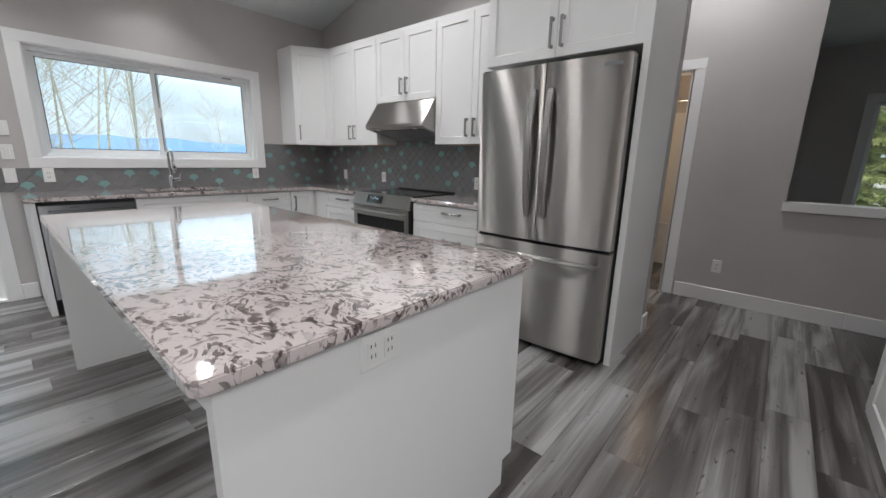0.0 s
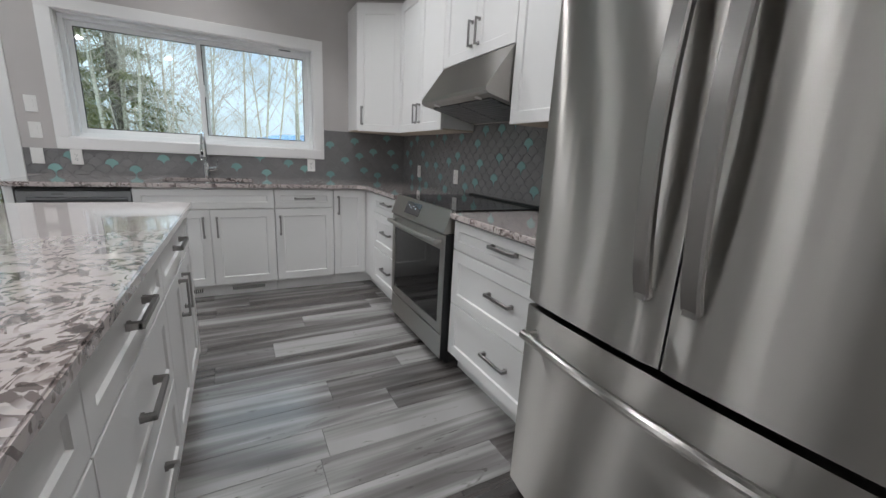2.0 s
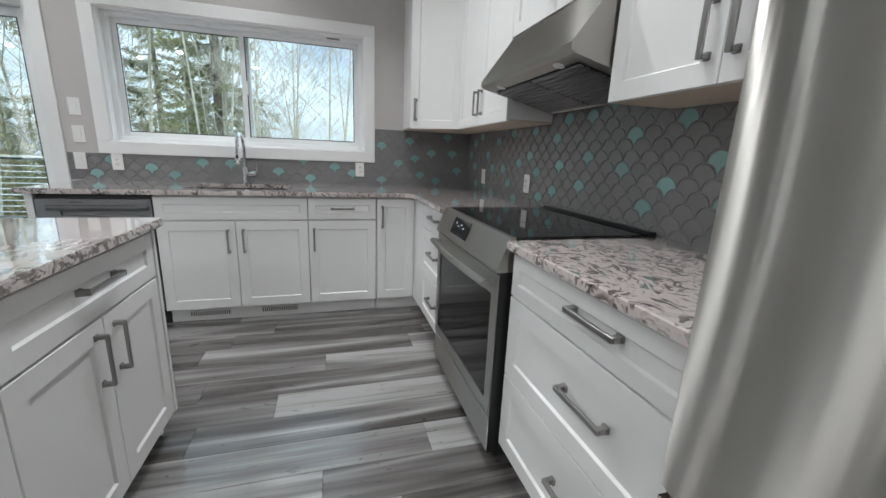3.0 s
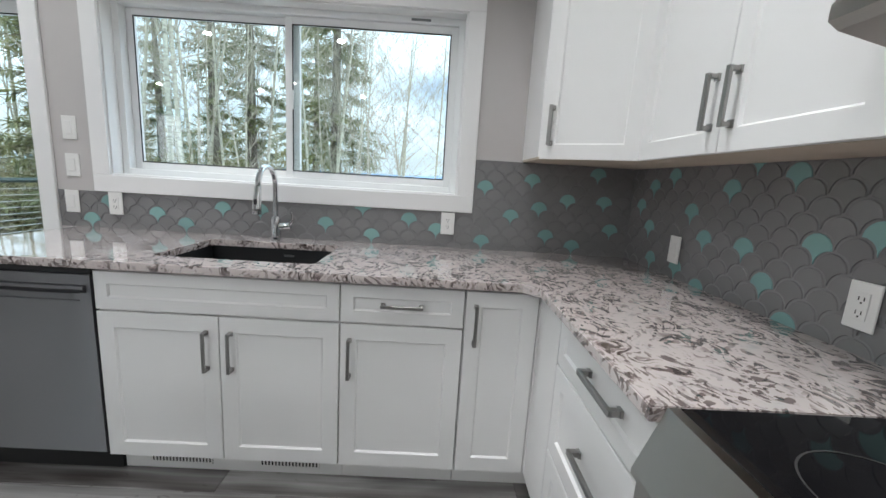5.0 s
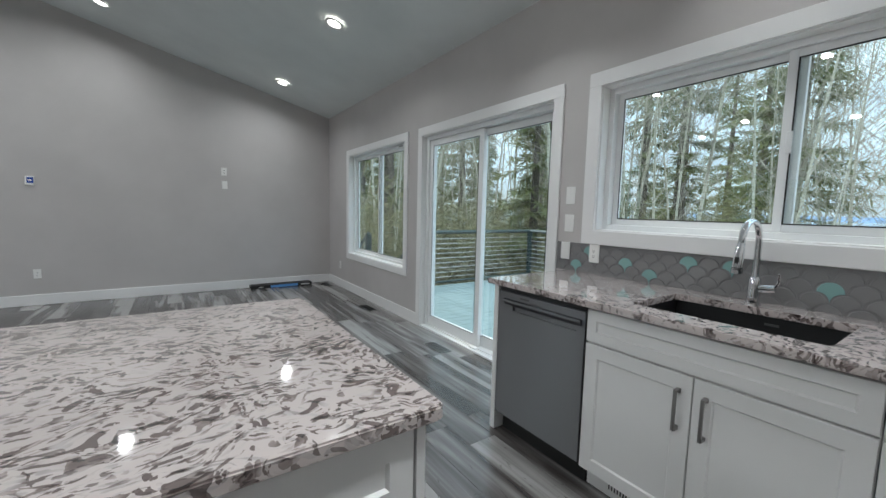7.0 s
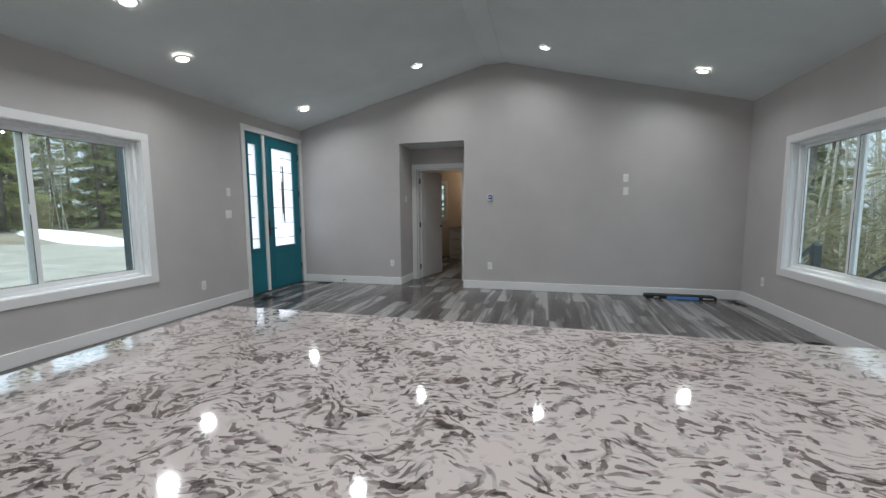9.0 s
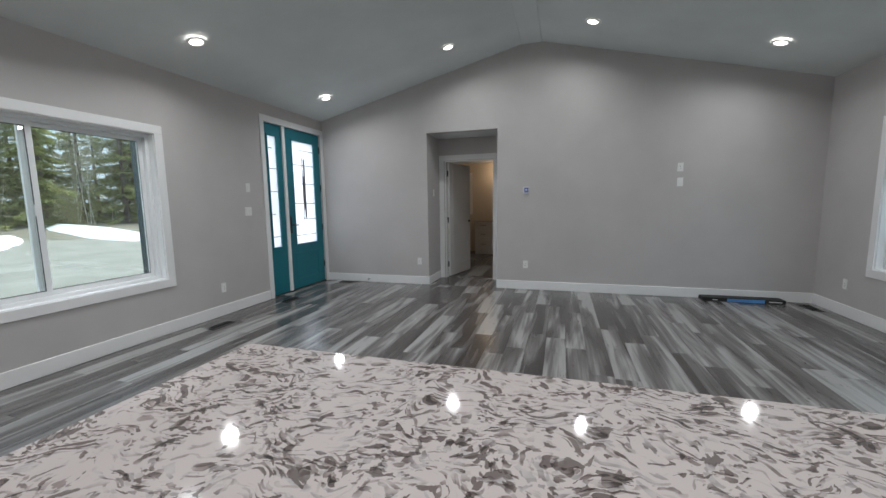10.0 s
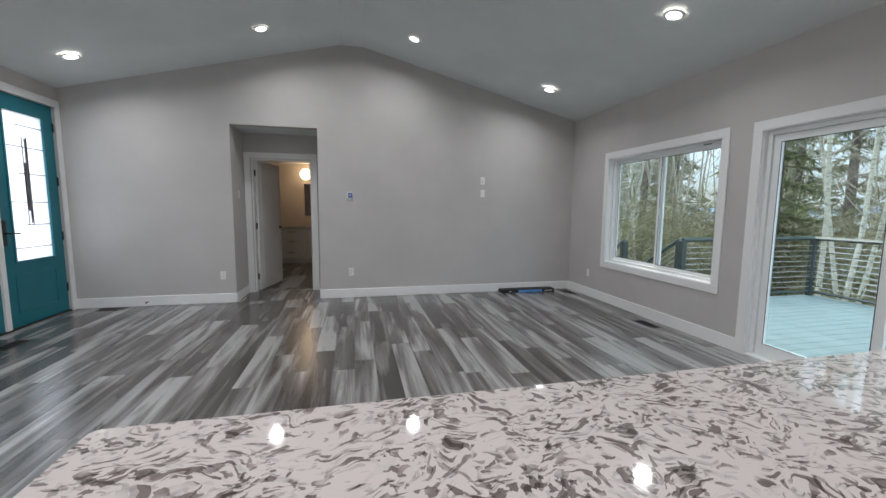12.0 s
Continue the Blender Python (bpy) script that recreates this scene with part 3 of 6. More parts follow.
def patio_door():
    w = thing("door_1", (XW, (SD[0] + SD[1]) / 2, 0), "white vinyl sliding patio door to the deck", "patio door", kind="structure")
    casing_boards(w, "x", XW, XW + 0.016, SD, True)
    lo, hi, t = SD[0] + CAS - 0.004, SD[1] - CAS + 0.004, SD[3] - CAS + 0.004
    part("jamb", ring_x(XW - 0.06, XW, lo, hi, 0.0, t, 0.012, 0.012), TRIM, w)
    part("door_frame", ring_x(XW - 0.155, XW - 0.045, lo + 0.008, hi - 0.008, 0.0, t - 0.008, 0.042, 0.035), VINYL, w)
    mid = (lo + hi) / 2
    a0, a1, z0, z1 = lo + 0.052, hi - 0.052, 0.037, t - 0.052
    for k, (p, q, x) in enumerate(((a0, mid + 0.05, XW - 0.100), (mid - 0.045, a1, XW - 0.145))):
        part("door_leaf", ring_x(x, x + 0.036, p, q, z0, z1, 0.062, 0.105), VINYL, w)
        pane = part("pane", boxes((x + 0.014, x + 0.020, p + 0.06, q - 0.06, z0 + 0.10, z1 - 0.06)), GLASS, w)
        pane.visible_shadow = False
        part("gasket", ring_x(x + 0.0355, x + 0.039, p + 0.061, q - 0.061, z0 + 0.104, z1 - 0.061, 0.006), DARKGAP, w)
    part("track", boxes((XW - 0.05, XW + 0.006, lo + 0.008, hi - 0.008, 0.0, 0.022), bevel=0.003), VINYL, w)
    part("sill_latch", boxes((XW - 0.055, XW - 0.01, -0.30, -0.20, 0.022, 0.04), bevel=0.004), VINYL, w)


patio_door()


def front_door():
    """Teal slab and sidelight with leaded glass, a white mullion between, black lever and hinges."""
    w = thing("door_2", (XE, -3.57, 0), "teal front door with leaded glass and a matching sidelight", "front door", kind="structure")
    x0, x1 = XE + 0.03, XE + 0.075
    top = FD[3] - CAS
    bm = boxes((XE - 0.016, XE, FD[0], FD[1], top, FD[3]), (XE - 0.016, XE, FD[1] - 0.078, FD[1], 0, top), (XE - 0.016, XE, FD[0], FD[0] + 0.073, 0, top), bevel=0.0025)
    part("casing", bm, TRIM, w)
    part("jamb", boxes((XE, XE + T, FD[1] - 0.078, FD[1] - 0.06, 0, top), (XE, XE + T, FD[0] + 0.05, FD[0] + 0.073, 0, top), (XE, XE + T, FD[0] + 0.073, FD[1] - 0.078, top, top + 0.015)), TRIM, w)
    part("mullion", boxes((XE + 0.005, XE + 0.10, -3.322, -3.262, 0.0, top), bevel=0.003), TRIM, w)
    part("sill", boxes((XE + 0.001, XE + T + 0.05, FD[0] + 0.073, FD[1] - 0.078, -0.006, 0.018), bevel=0.003), BLACK, w)
    # added area lamps behind the leaded panes, in place of stronger daylight
    for y, wide in ((-3.055, 0.18), (-3.7775, 0.555)):
        d = bpy.data.lights.new("door_fill_lamp", "AREA")
        d.shape, d.size, d.size_y, d.energy, d.color = "RECTANGLE", 1.65, wide, 6 * wide, (0.92, 0.93, 1.0)
        lamp = new("door_fill_lamp", d)
        lamp.matrix_world = Matrix.Translation((XE + 0.15, y, 1.57)) @ Matrix.Rotation(radians(90), 4, "Y")
    for name, lo, hi, g0, g1, bars, label in (
        ("sidelight", -3.262, -2.868, -3.145, -2.965, (0.90, 1.24, 1.58, 1.92, 2.22), "teal sidelight with leaded glass"),
        ("slab", -4.225, -3.322, -4.055, -3.500, (0.88, 1.14, 1.40, 1.72, 2.02, 2.26), "teal door slab with leaded glass"),
    ):
        z0, z1 = 0.742, 2.395
        bm = bmesh.new()
        slab_with_holes(bm, [lo, g0, g1, hi], [0.02, z0, z1, top - 0.004], lambda u, v, a=g0, b=g1: not (a < u < b and z0 < v < z1), lambda u, v, t: (t, u, v), x0, x1)
        leaf = part(name, bm, TEAL, w, label)
        part("glazing_bead", ring_x(x0 - 0.008, x0 + 0.004, g0 - 0.022, g1 + 0.022, z0 - 0.022, z1 + 0.022, 0.024), TEAL, leaf)
        pane = part("leaded_pane", boxes((x0 + 0.014, x0 + 0.022, g0, g1, z0, z1)), FROST, leaf)
        pane.visible_shadow = False
        bm = bmesh.new()
        for k, z in enumerate(bars):
            a, b = (g0, g1) if k % 2 == 0 or name == "sidelight" else (g0, g0 + 0.7 * (g1 - g0))
            if k % 3 == 1 and name == "sidelight":
                a = g0 + 0.45 * (g1 - g0)
            box(bm, x0 + 0.010, x0 + 0.014, a, b, z - 0.0045, z + 0.0045)
        if name == "slab":
            c = (g0 + g1) / 2
            for y in (c - 0.032, c + 0.032):
                box(bm, x0 + 0.010, x0 + 0.014, y - 0.0045, y + 0.0045, 1.14, 2.14)
        part("lead_lines", bm, BLACK, leaf)
        if name == "slab":
            part("beveled_strip", boxes((x0 + 0.008, x0 + 0.0135, c - 0.026, c + 0.002, 1.16, 2.12), (x0 + 0.008, x0 + 0.0135, c + 0.006, c + 0.026, 1.30, 1.85)), STEEL_DARK, leaf)
            part("lower_panel", ring_x(x0 - 0.006, x0 + 0.003, -4.06, -3.46, 0.16, 0.60, 0.018), TEAL, leaf)
            plate = part("lever_plate", boxes((x0 - 0.012, x0, -3.395, -3.345, 0.93, 1.20), bevel=0.004), BLACK, leaf)
            bm = bmesh.new()
            tube(bm, [(x0 - 0.01, -3.37, 1.06), (x0 - 0.055, -3.37, 1.06), (x0 - 0.058, -3.40, 1.06), (x0 - 0.056, -3.50, 1.055)], 0.009, 8)
            part("lever", bm, BLACK, leaf, smooth=True)
            for z in (0.32, 0.98, 1.66, 2.32):
                part("hinge", boxes((x0 - 0.014, x0 + 0.004, -4.238, -4.210, z - 0.055, z + 0.055), bevel=0.003), BLACK, leaf)


front_door()


def inner_doors():
    w = thing("door_3", (0.44, -4.96, 0), "white panel bedroom door standing open", "door", kind="structure")
    casing_boards(w, "y", -4.96, -4.944, (-0.088, 0.990, 0.0, 2.21), True)
    part("jamb", boxes((0.868, 0.886, -5.08, -4.96, 0, 2.115), (0.0, 0.018, -5.08, -4.96, 0, 2.115), (0.018, 0.868, -5.08, -4.96, 2.097, 2.115)), TRIM, w)
    bm = bmesh.new()
    box(bm, 0, 0.845, -0.035, 0, 0.012, 2.09, 0.003)
    for z0, z1 in ((0.22, 0.98), (1.12, 1.95)):
        for y in (-0.0365, 0.0015):
            for q in ((0.12, 0.725, z0, z0 + 0.012), (0.12, 0.725, z1 - 0.012, z1), (0.12, 0.132, z0, z1), (0.713, 0.725, z0, z1)):
                box(bm, q[0], q[1], y - 0.002, y + 0.002, q[2], q[3])
    turn = Matrix.Translation((0.866, -5.075, 0)) @ Matrix.Rotation(radians(180 + 77), 4, "Z")
    bmesh.ops.transform(bm, matrix=turn, verts=bm.verts)
    leaf = part("door_leaf", bm, TRIM, w)
    bm = bmesh.new()
    for y in (0.02, -0.055):
        box(bm, 0.755, 0.80, min(0, y) if y > 0 else y, max(0, y) if y > 0 else -0.035, 0.985, 1.03, 0.006)
    box(bm, 0.70, 0.80, 0.03, 0.045, 0.995, 1.012, 0.004)
    bmesh.ops.transform(bm, matrix=turn, verts=bm.verts)
    part("handle", bm, BLACK, leaf)
    for z in (0.24, 1.06, 1.90):
        part("hinge", boxes((0.850, 0.874, -5.062, -5.028, z - 0.05, z + 0.05), bevel=0.003), BLACK, w)

    w = thing("door_4", (-0.65, YH, 0), "white cased doorway to the warm-lit bathroom", "doorway", kind="structure")
    casing_boards(w, "y", YH - 0.016, YH, (-1.12, -0.165, 0.0, 2.175), True)
    part("jamb", boxes((-0.275, -0.257, YH, YH + 0.13, 0, 2.09), (-1.03, -1.012, YH, YH + 0.13, 0, 2.09), (-1.012, -0.275, YH, YH + 0.13, 2.072, 2.09)), TRIM, w)

    w = thing("window_4", (1.7, 7.0, 0.5), "white vinyl window on the stairwell wall", "window", kind="structure")
    casing_boards(w, "y", 6.984, 7.0, (1.045, 2.49, 0.46, 2.045), False)
    part("window_frame", boxes((1.13, 1.17, 7.05, 7.12, 0.55, 1.96), (2.36, 2.40, 7.05, 7.12, 0.55, 1.96), (1.17, 2.36, 7.05, 7.12, 1.92, 1.96), (1.17, 2.36, 7.05, 7.12, 0.55, 0.59), bevel=0.002), VINYL, w)
    pane = part("pane", boxes((1.165, 2.365, 7.08, 7.086, 0.585, 1.925)), GLASS, w)
    pane.visible_shadow = False

    w = thing("window_5", (1.63, -8.82, 1.0), "small white window in the washroom", "window", kind="structure")
    casing_boards(w, "y", -8.82, -8.804, (1.24, 2.03, 1.04, 2.18), False)
    part("window_frame", boxes((1.32, 1.36, -8.92, -8.86, 1.12, 2.10), (1.91, 1.95, -8.92, -8.86, 1.12, 2.10), (1.36, 1.91, -8.92, -8.86, 2.06, 2.10), (1.36, 1.91, -8.92, -8.86, 1.12, 1.16), (1.36, 1.91, -8.92, -8.86, 1.58, 1.63), bevel=0.002), VINYL, w)
    pane = part("pane", boxes((1.355, 1.915, -8.893, -8.887, 1.155, 2.065)), GLASS, w)
    pane.visible_shadow = False


inner_doors()


def closet_doors():
    w = thing("door_5", (1.04, 2.9, 0), "white shaker closet doors, closed", "closet door", kind="structure")
    for y in (2.35, 2.905):
        bm = bmesh.new()
        shaker(bm, (1.05, y + 0.55, 0.02), (0, -1, 0), (-1, 0, 0), 0.55, 2.05, 0.03, 0.09)
        part("door_leaf", bm, TRIM, w)


closet_doors()


# ---------------------------------------------------------------- kitchen
KT = 0.11   # toe kick height
CTOP, CBOT = 0.915, 0.884
XF, YF = -3.625, 3.124   # carcass fronts: sink run, range run


def front(parent, kind, origin, u, n, w, h, pull_at=None, upright=True, length=0.16):
    """A shaker door or drawer front with its pull; pull_at is (along u, up) from the lower corner."""
    bm = bmesh.new()
    shaker(bm, origin, u, n, w, h)
    leaf = part(kind, bm, CAB, parent)
    if pull_at:
        o = Vector(origin) + Vector(u) * pull_at[0] + Vector((0, 0, pull_at[1])) + Vector(n) * 0.02
        part("handle", pull(o, (0, 0, 1) if upright else u, n, length), NICKEL, leaf, "brushed nickel bar pull")
    return leaf


def grille(parent, y0, y1, x, z0, z1):
    """A toe-kick vent: rim and upright slats."""
    # thin black sheet painted in for the shade behind the slats
    g = part("vent", boxes((x, x + 0.004, y0, y1, z0, z1)), DARKGAP, parent)
    bm = boxes((x + 0.004, x + 0.007, y0, y1, z1 - 0.008, z1), (x + 0.004, x + 0.007, y0, y1, z0, z0 + 0.008))
    n = int((y1 - y0) / 0.014)
    for k in range(n + 1):
        y = y0 + (y1 - y0 - 0.006) * k / n
        box(bm, x + 0.004, x + 0.007, y, y + 0.006, z0 + 0.008, z1 - 0.008)
    part("slats", bm, PLASTIC, g)


def sink_run():
    N, U = (1, 0, 0), (0, -1, 0)
    # origin of each front is its corner with the larger y
    c = thing("base_cabinet", (-3.95, 1.89, 0), "white shaker sink base cabinet with two doors", "cabinet", "base cabinets")
    part("body", boxes((XW + 0.02, XF, 1.436, 2.345, KT, 0.66), (XF - 0.02, XF, 1.436, 2.345, 0.66, CBOT - 0.002), (XW + 0.02, XF - 0.02, 1.436, 1.454, 0.66, CBOT - 0.002), (XW + 0.02, XF - 0.02, 2.327, 2.345, 0.66, CBOT - 0.002)), CAB, c)
    part("toe_kick", boxes((XW + 0.1, XF - 0.055, 1.436, 2.345, 0, KT)), CAB, c)
    front(c, "false_drawer", (XF, 2.345, 0.722), U, N, 0.911, 0.150)
    front(c, "door", (XF, 1.888, KT), U, N, 0.454, 0.606, (0.045, 0.47))
    front(c, "door", (XF, 2.345, KT), U, N, 0.455, 0.606, (0.41, 0.47))
    grille(c, 1.545, 1.80, XF - 0.055, 0.028, 0.075)
    grille(c, 2.0, 2.25, XF - 0.055, 0.028, 0.075)
    c = thing("base_cabinet", (-3.95, 2.58, 0), "white shaker base cabinet with a drawer over a door", "cabinet", "base cabinets")
    part("body", boxes((XW + 0.02, XF, 2.348, 2.815, KT, CBOT - 0.002)), CAB, c)
    part("toe_kick", boxes((XW + 0.1, XF - 0.055, 2.348, 2.815, 0, KT)), CAB, c)
    front(c, "drawer", (XF, 2.815, 0.722), U, N, 0.467, 0.150, (0.234, 0.078), False)
    front(c, "door", (XF, 2.815, KT), U, N, 0.467, 0.606, (0.43, 0.47))
    c = thing("base_cabinet", (-3.95, 3.2, 0), "white corner base cabinet with one narrow shaker door", "cabinet", "base cabinets")
    part("body", boxes((XW + 0.02, XF, 2.818, YN - 0.02, KT, CBOT - 0.002), (XF, -3.368, YF + 0.002, YN - 0.02, KT, CBOT - 0.002)), CAB, c)
    part("toe_kick", boxes((XW + 0.1, XF - 0.055, 2.818, YF + 0.055, 0, KT), (XF - 0.055, -3.368, YF + 0.055, YF + 0.075, 0, KT)), CAB, c)
    front(c, "door", (XF, 3.098, KT), U, N, 0.278, 0.762, (0.238, 0.63))
    part("filler", boxes((XF, XF + 0.02, 3.100, YF, KT, 0.872), (XF + 0.0205, -3.368, YF - 0.0195, YF + 0.001, KT, 0.872)), CAB, c)
    whole("end_panel", boxes((XW + 0.005, -3.605, 0.805, 0.842, 0, CBOT - 0.002), bevel=0.0015), CAB, "white panel closing the dishwasher end of the counter", "cabinet panel")


sink_run()


def drawer_unit(x0, x1, label, pull_x):
    c = thing("drawer_cabinet", ((x0 + x1) / 2, 3.4, 0), label, "cabinet", "base cabinets")
    part("body", boxes((x0, x1, YF, YN - 0.02, KT, CBOT - 0.002)), CAB, c)
    part("toe_kick", boxes((x0, x1, YF + 0.055, YN - 0.1, 0, KT)), CAB, c)
    w = x1 - x0
    for z0, h in ((KT, 0.302), (0.415, 0.302), (0.720, 0.152)):
        front(c, "drawer", (x0, YF, z0), (1, 0, 0), (0, -1, 0), w, h, (pull_x - x0, h * 0.56 if h > 0.2 else h * 0.62), False, 0.185)
    return c


drawer_unit(-3.365, -2.812, "white three-drawer shaker base cabinet beside the range", -3.03)
drawer_unit(-1.972, -1.152, "white three-drawer shaker base cabinet between range and fridge", -1.52)


def dishwasher():
    d = thing("dishwasher", (-3.9, 1.14, 0), "dark stainless dishwasher with a pocket handle", "dishwasher")
    x = -3.60
    part("tub", boxes((XW + 0.05, x - 0.03, 0.850, 1.430, 0.10, CBOT - 0.006)), DARKGAP, d)
    part("toe_kick", boxes((XW + 0.1, x - 0.07, 0.850, 1.430, 0.0, 0.10)), DARKGAP, d)
    part("control_strip", boxes((x - 0.03, x - 0.008, 0.851, 1.429, 0.855, 0.876), bevel=0.003), BLACK, d)
    bm = bmesh.new()
    slab_with_holes(bm, [0.851, 0.965, 1.385, 1.429], [0.125, 0.752, 0.802, 0.852], lambda u, v: not (0.965 < u < 1.385 and 0.752 < v < 0.802), lambda u, v, t: (t, u, v), x - 0.03, x)
    door = part("door", bm, STEEL_DARK, d)
    part("pocket", boxes((x - 0.020, x - 0.014, 0.965, 1.385, 0.752, 0.802)), STEEL_DARK, door)
    bm = bmesh.new()
    prism(bm, [(x - 0.002, 0.780), (x + 0.014, 0.800), (x + 0.014, 0.812), (x - 0.002, 0.815)], "y", 0.90, 1.412)
    part("handle", bm, STEEL_DARK, door)
    part("badge", boxes((x + 0.0005, x + 0.002, 1.02, 1.08, 0.83, 0.838)), STEEL_SIDE, door)


dishwasher()


def counters():
    """Quartz tops: the L along two walls with the sink cut out, the short piece by the fridge, and the island."""
    X, Y = -3.575, 3.075
    outer = [(XW + 0.001, 0.775), (X, 0.775), (X, Y - 0.055), (X + 0.055, Y), (-2.807, Y), (-2.807, YN - 0.001), (XW + 0.001, YN - 0.001)]
    hx0, hx1, hy0, hy1 = -4.135, -3.715, 1.575, 2.212
    bm = bmesh.new()

    def ring(pts, z):
        return [bm.verts.new((x, y, z)) for x, y in pts]
    r = 0.03
    inner = []
    for cx, cy, a in ((hx1 - r, hy0 + r, -90), (hx1 - r, hy1 - r, 0), (hx0 + r, hy1 - r, 90), (hx0 + r, hy0 + r, 180)):
        for k in range(5):
            t = radians(a + 22.5 * k)
            inner.append((cx + r * math.cos(t), cy + r * math.sin(t)))
    for z in (CBOT, CTOP):
        o, i = ring(outer, z), ring(inner, z)
        es = [bm.edges.new((q[k], q[(k + 1) % len(q)])) for q in (o, i) for k in range(len(q))]
        bmesh.ops.triangle_fill(bm, edges=es, use_beauty=True)
    bm.verts.ensure_lookup_table()
    no, ni = len(outer), len(inner)
    v = bm.verts
    for base, n in ((0, no), (no, ni)):
        for k in range(n):
            j = (k + 1) % n
            bm.faces.new((v[base + k], v[base + j], v[no + ni + base + j], v[no + ni + base + k]))
    bmesh.ops.recalc_face_normals(bm, faces=bm.faces)
    rim = [e for e in bm.edges if len(e.link_faces) == 2 and abs(e.link_faces[0].normal.z - e.link_faces[1].normal.z) > 0.5]
    bmesh.ops.bevel(bm, geom=rim, offset=0.003, segments=2, affect="EDGES")
    whole("countertop", bm, QUARTZ, "white quartz L-shaped countertop with grey flakes", "countertop")
    whole("countertop", boxes((-1.978, -1.150, Y, YN - 0.001, CBOT, CTOP), bevel=0.003), QUARTZ, "short white quartz countertop with grey flakes beside the fridge", "countertop")
    bm = bmesh.new()
    c = 0.022
    x0, x1, y0, y1 = -2.505, -0.130, 0.795, 1.885
    outline = []
    for cx, cy, a in ((x1 - c, y0 + c, -90), (x1 - c, y1 - c, 0), (x0 + c, y1 - c, 90), (x0 + c, y0 + c, 180)):
        for k in range(5):
            t = radians(a + 22.5 * k)
            outline.append((cx + c * math.cos(t), cy + c * math.sin(t)))
    prism(bm, outline, "z", CBOT, CTOP)
    bmesh.ops.recalc_face_normals(bm, faces=bm.faces)
    rim = [e for e in bm.edges if abs(e.link_faces[0].normal.z - e.link_faces[1].normal.z) > 0.5]
    bmesh.ops.bevel(bm, geom=rim, offset=0.004, segments=2, affect="EDGES")
    whole("island_countertop", bm, QUARTZ, "white quartz island top with swirling dark grey flakes", "countertop")

    s = thing("sink", (-3.925, 1.89, 0.68), "black composite undermount kitchen sink", "sink")
    bm = bmesh.new()
    a0, a1, b0, b1, zt, zb = hx0 - 0.006, hx1 + 0.006, hy0 - 0.006, hy1 + 0.006, CBOT - 0.001, 0.69
    slab_with_holes(bm, [a0 - 0.02, a0, a1, a1 + 0.02], [b0 - 0.02, b0, b1, b1 + 0.02], lambda u, w: not (a0 < u < a1 and b0 < w < b1), lambda u, w, t: (u, w, t), zb, zt)
    box(bm, a0 - 0.02, a1 + 0.02, b0 - 0.02, b1 + 0.02, zb - 0.012, zb)
    part("bowl", bm, SINKBLACK, s)
    bm = bmesh.new()
    tube(bm, [(-3.97, 1.89, zb), (-3.97, 1.89, zb + 0.006)], 0.045, 20)
    part("drain", bm, CHROME, s, smooth=True)
    part("logo_plate", boxes((a0 + 0.001, a0 + 0.003, 1.93, 1.98, 0.845, 0.855)), STEEL_SIDE, s)

    f = thing("faucet", (-4.205, 1.863, CTOP), "polished chrome pull-down kitchen faucet", "faucet")
    x, y = -4.205, 1.863
    bm = bmesh.new()
    tube(bm, [(x, y, CTOP), (x, y, CTOP + 0.008), (x, y, CTOP + 0.0081), (x, y, CTOP + 0.11), (x, y, CTOP + 0.125)], [0.031, 0.031, 0.025, 0.024, 0.017], 20)
    part("body", bm, CHROME, f, smooth=True)
    bm = bmesh.new()
    arc = [(x, y, CTOP + 0.12), (x, y, CTOP + 0.288)]
    for k in range(1, 13):
        t = radians(180 - 15.5 * k)
        arc.append((x + 0.085 + 0.085 * math.cos(t), y - 0.010 * k / 12, CTOP + 0.288 + 0.085 * math.sin(t)))
    tube(bm, arc, 0.0135, 14)
    part("spout", bm, CHROME, f, smooth=True)
    e = Vector(arc[-1])
    bm = bmesh.new()
    tube(bm, [e, e + Vector((0.006, 0, -0.03)), e + Vector((0.018, 0, -0.10)), e + Vector((0.021, 0, -0.128))], [0.0145, 0.017, 0.020, 0.021], 16)
    head = part("spray_head", bm, CHROME, f, smooth=True)
    for k in range(5):
        bm = bmesh.new()
        c, r0 = e + Vector((0.0185, 0, -0.104 - 0.0055 * k)), 0.0213
        tube(bm, [c, c + Vector((0.0003, 0, -0.0022))], r0, 16)
        part("nozzle_rib", bm, DARKGAP, head, "black rubber rib", True)
    q = e + Vector((0.0325, 0, -0.07))
    part("spray_button", boxes((q.x - 0.006, q.x + 0.002, q.y - 0.008, q.y + 0.008, q.z - 0.022, q.z + 0.014), bevel=0.003), DARKGAP, head)
    bm = bmesh.new()
    tube(bm, [(x, y + 0.02, CTOP + 0.075), (x, y + 0.075, CTOP + 0.082)], [0.019, 0.017], 14)
    tube(bm, [(x, y + 0.070, CTOP + 0.085), (x, y + 0.084, CTOP + 0.11), (x + 0.01, y + 0.085, CTOP + 0.15)], [0.008, 0.006, 0.004], 10)
    part("lever", bm, CHROME, f, smooth=True)


counters()


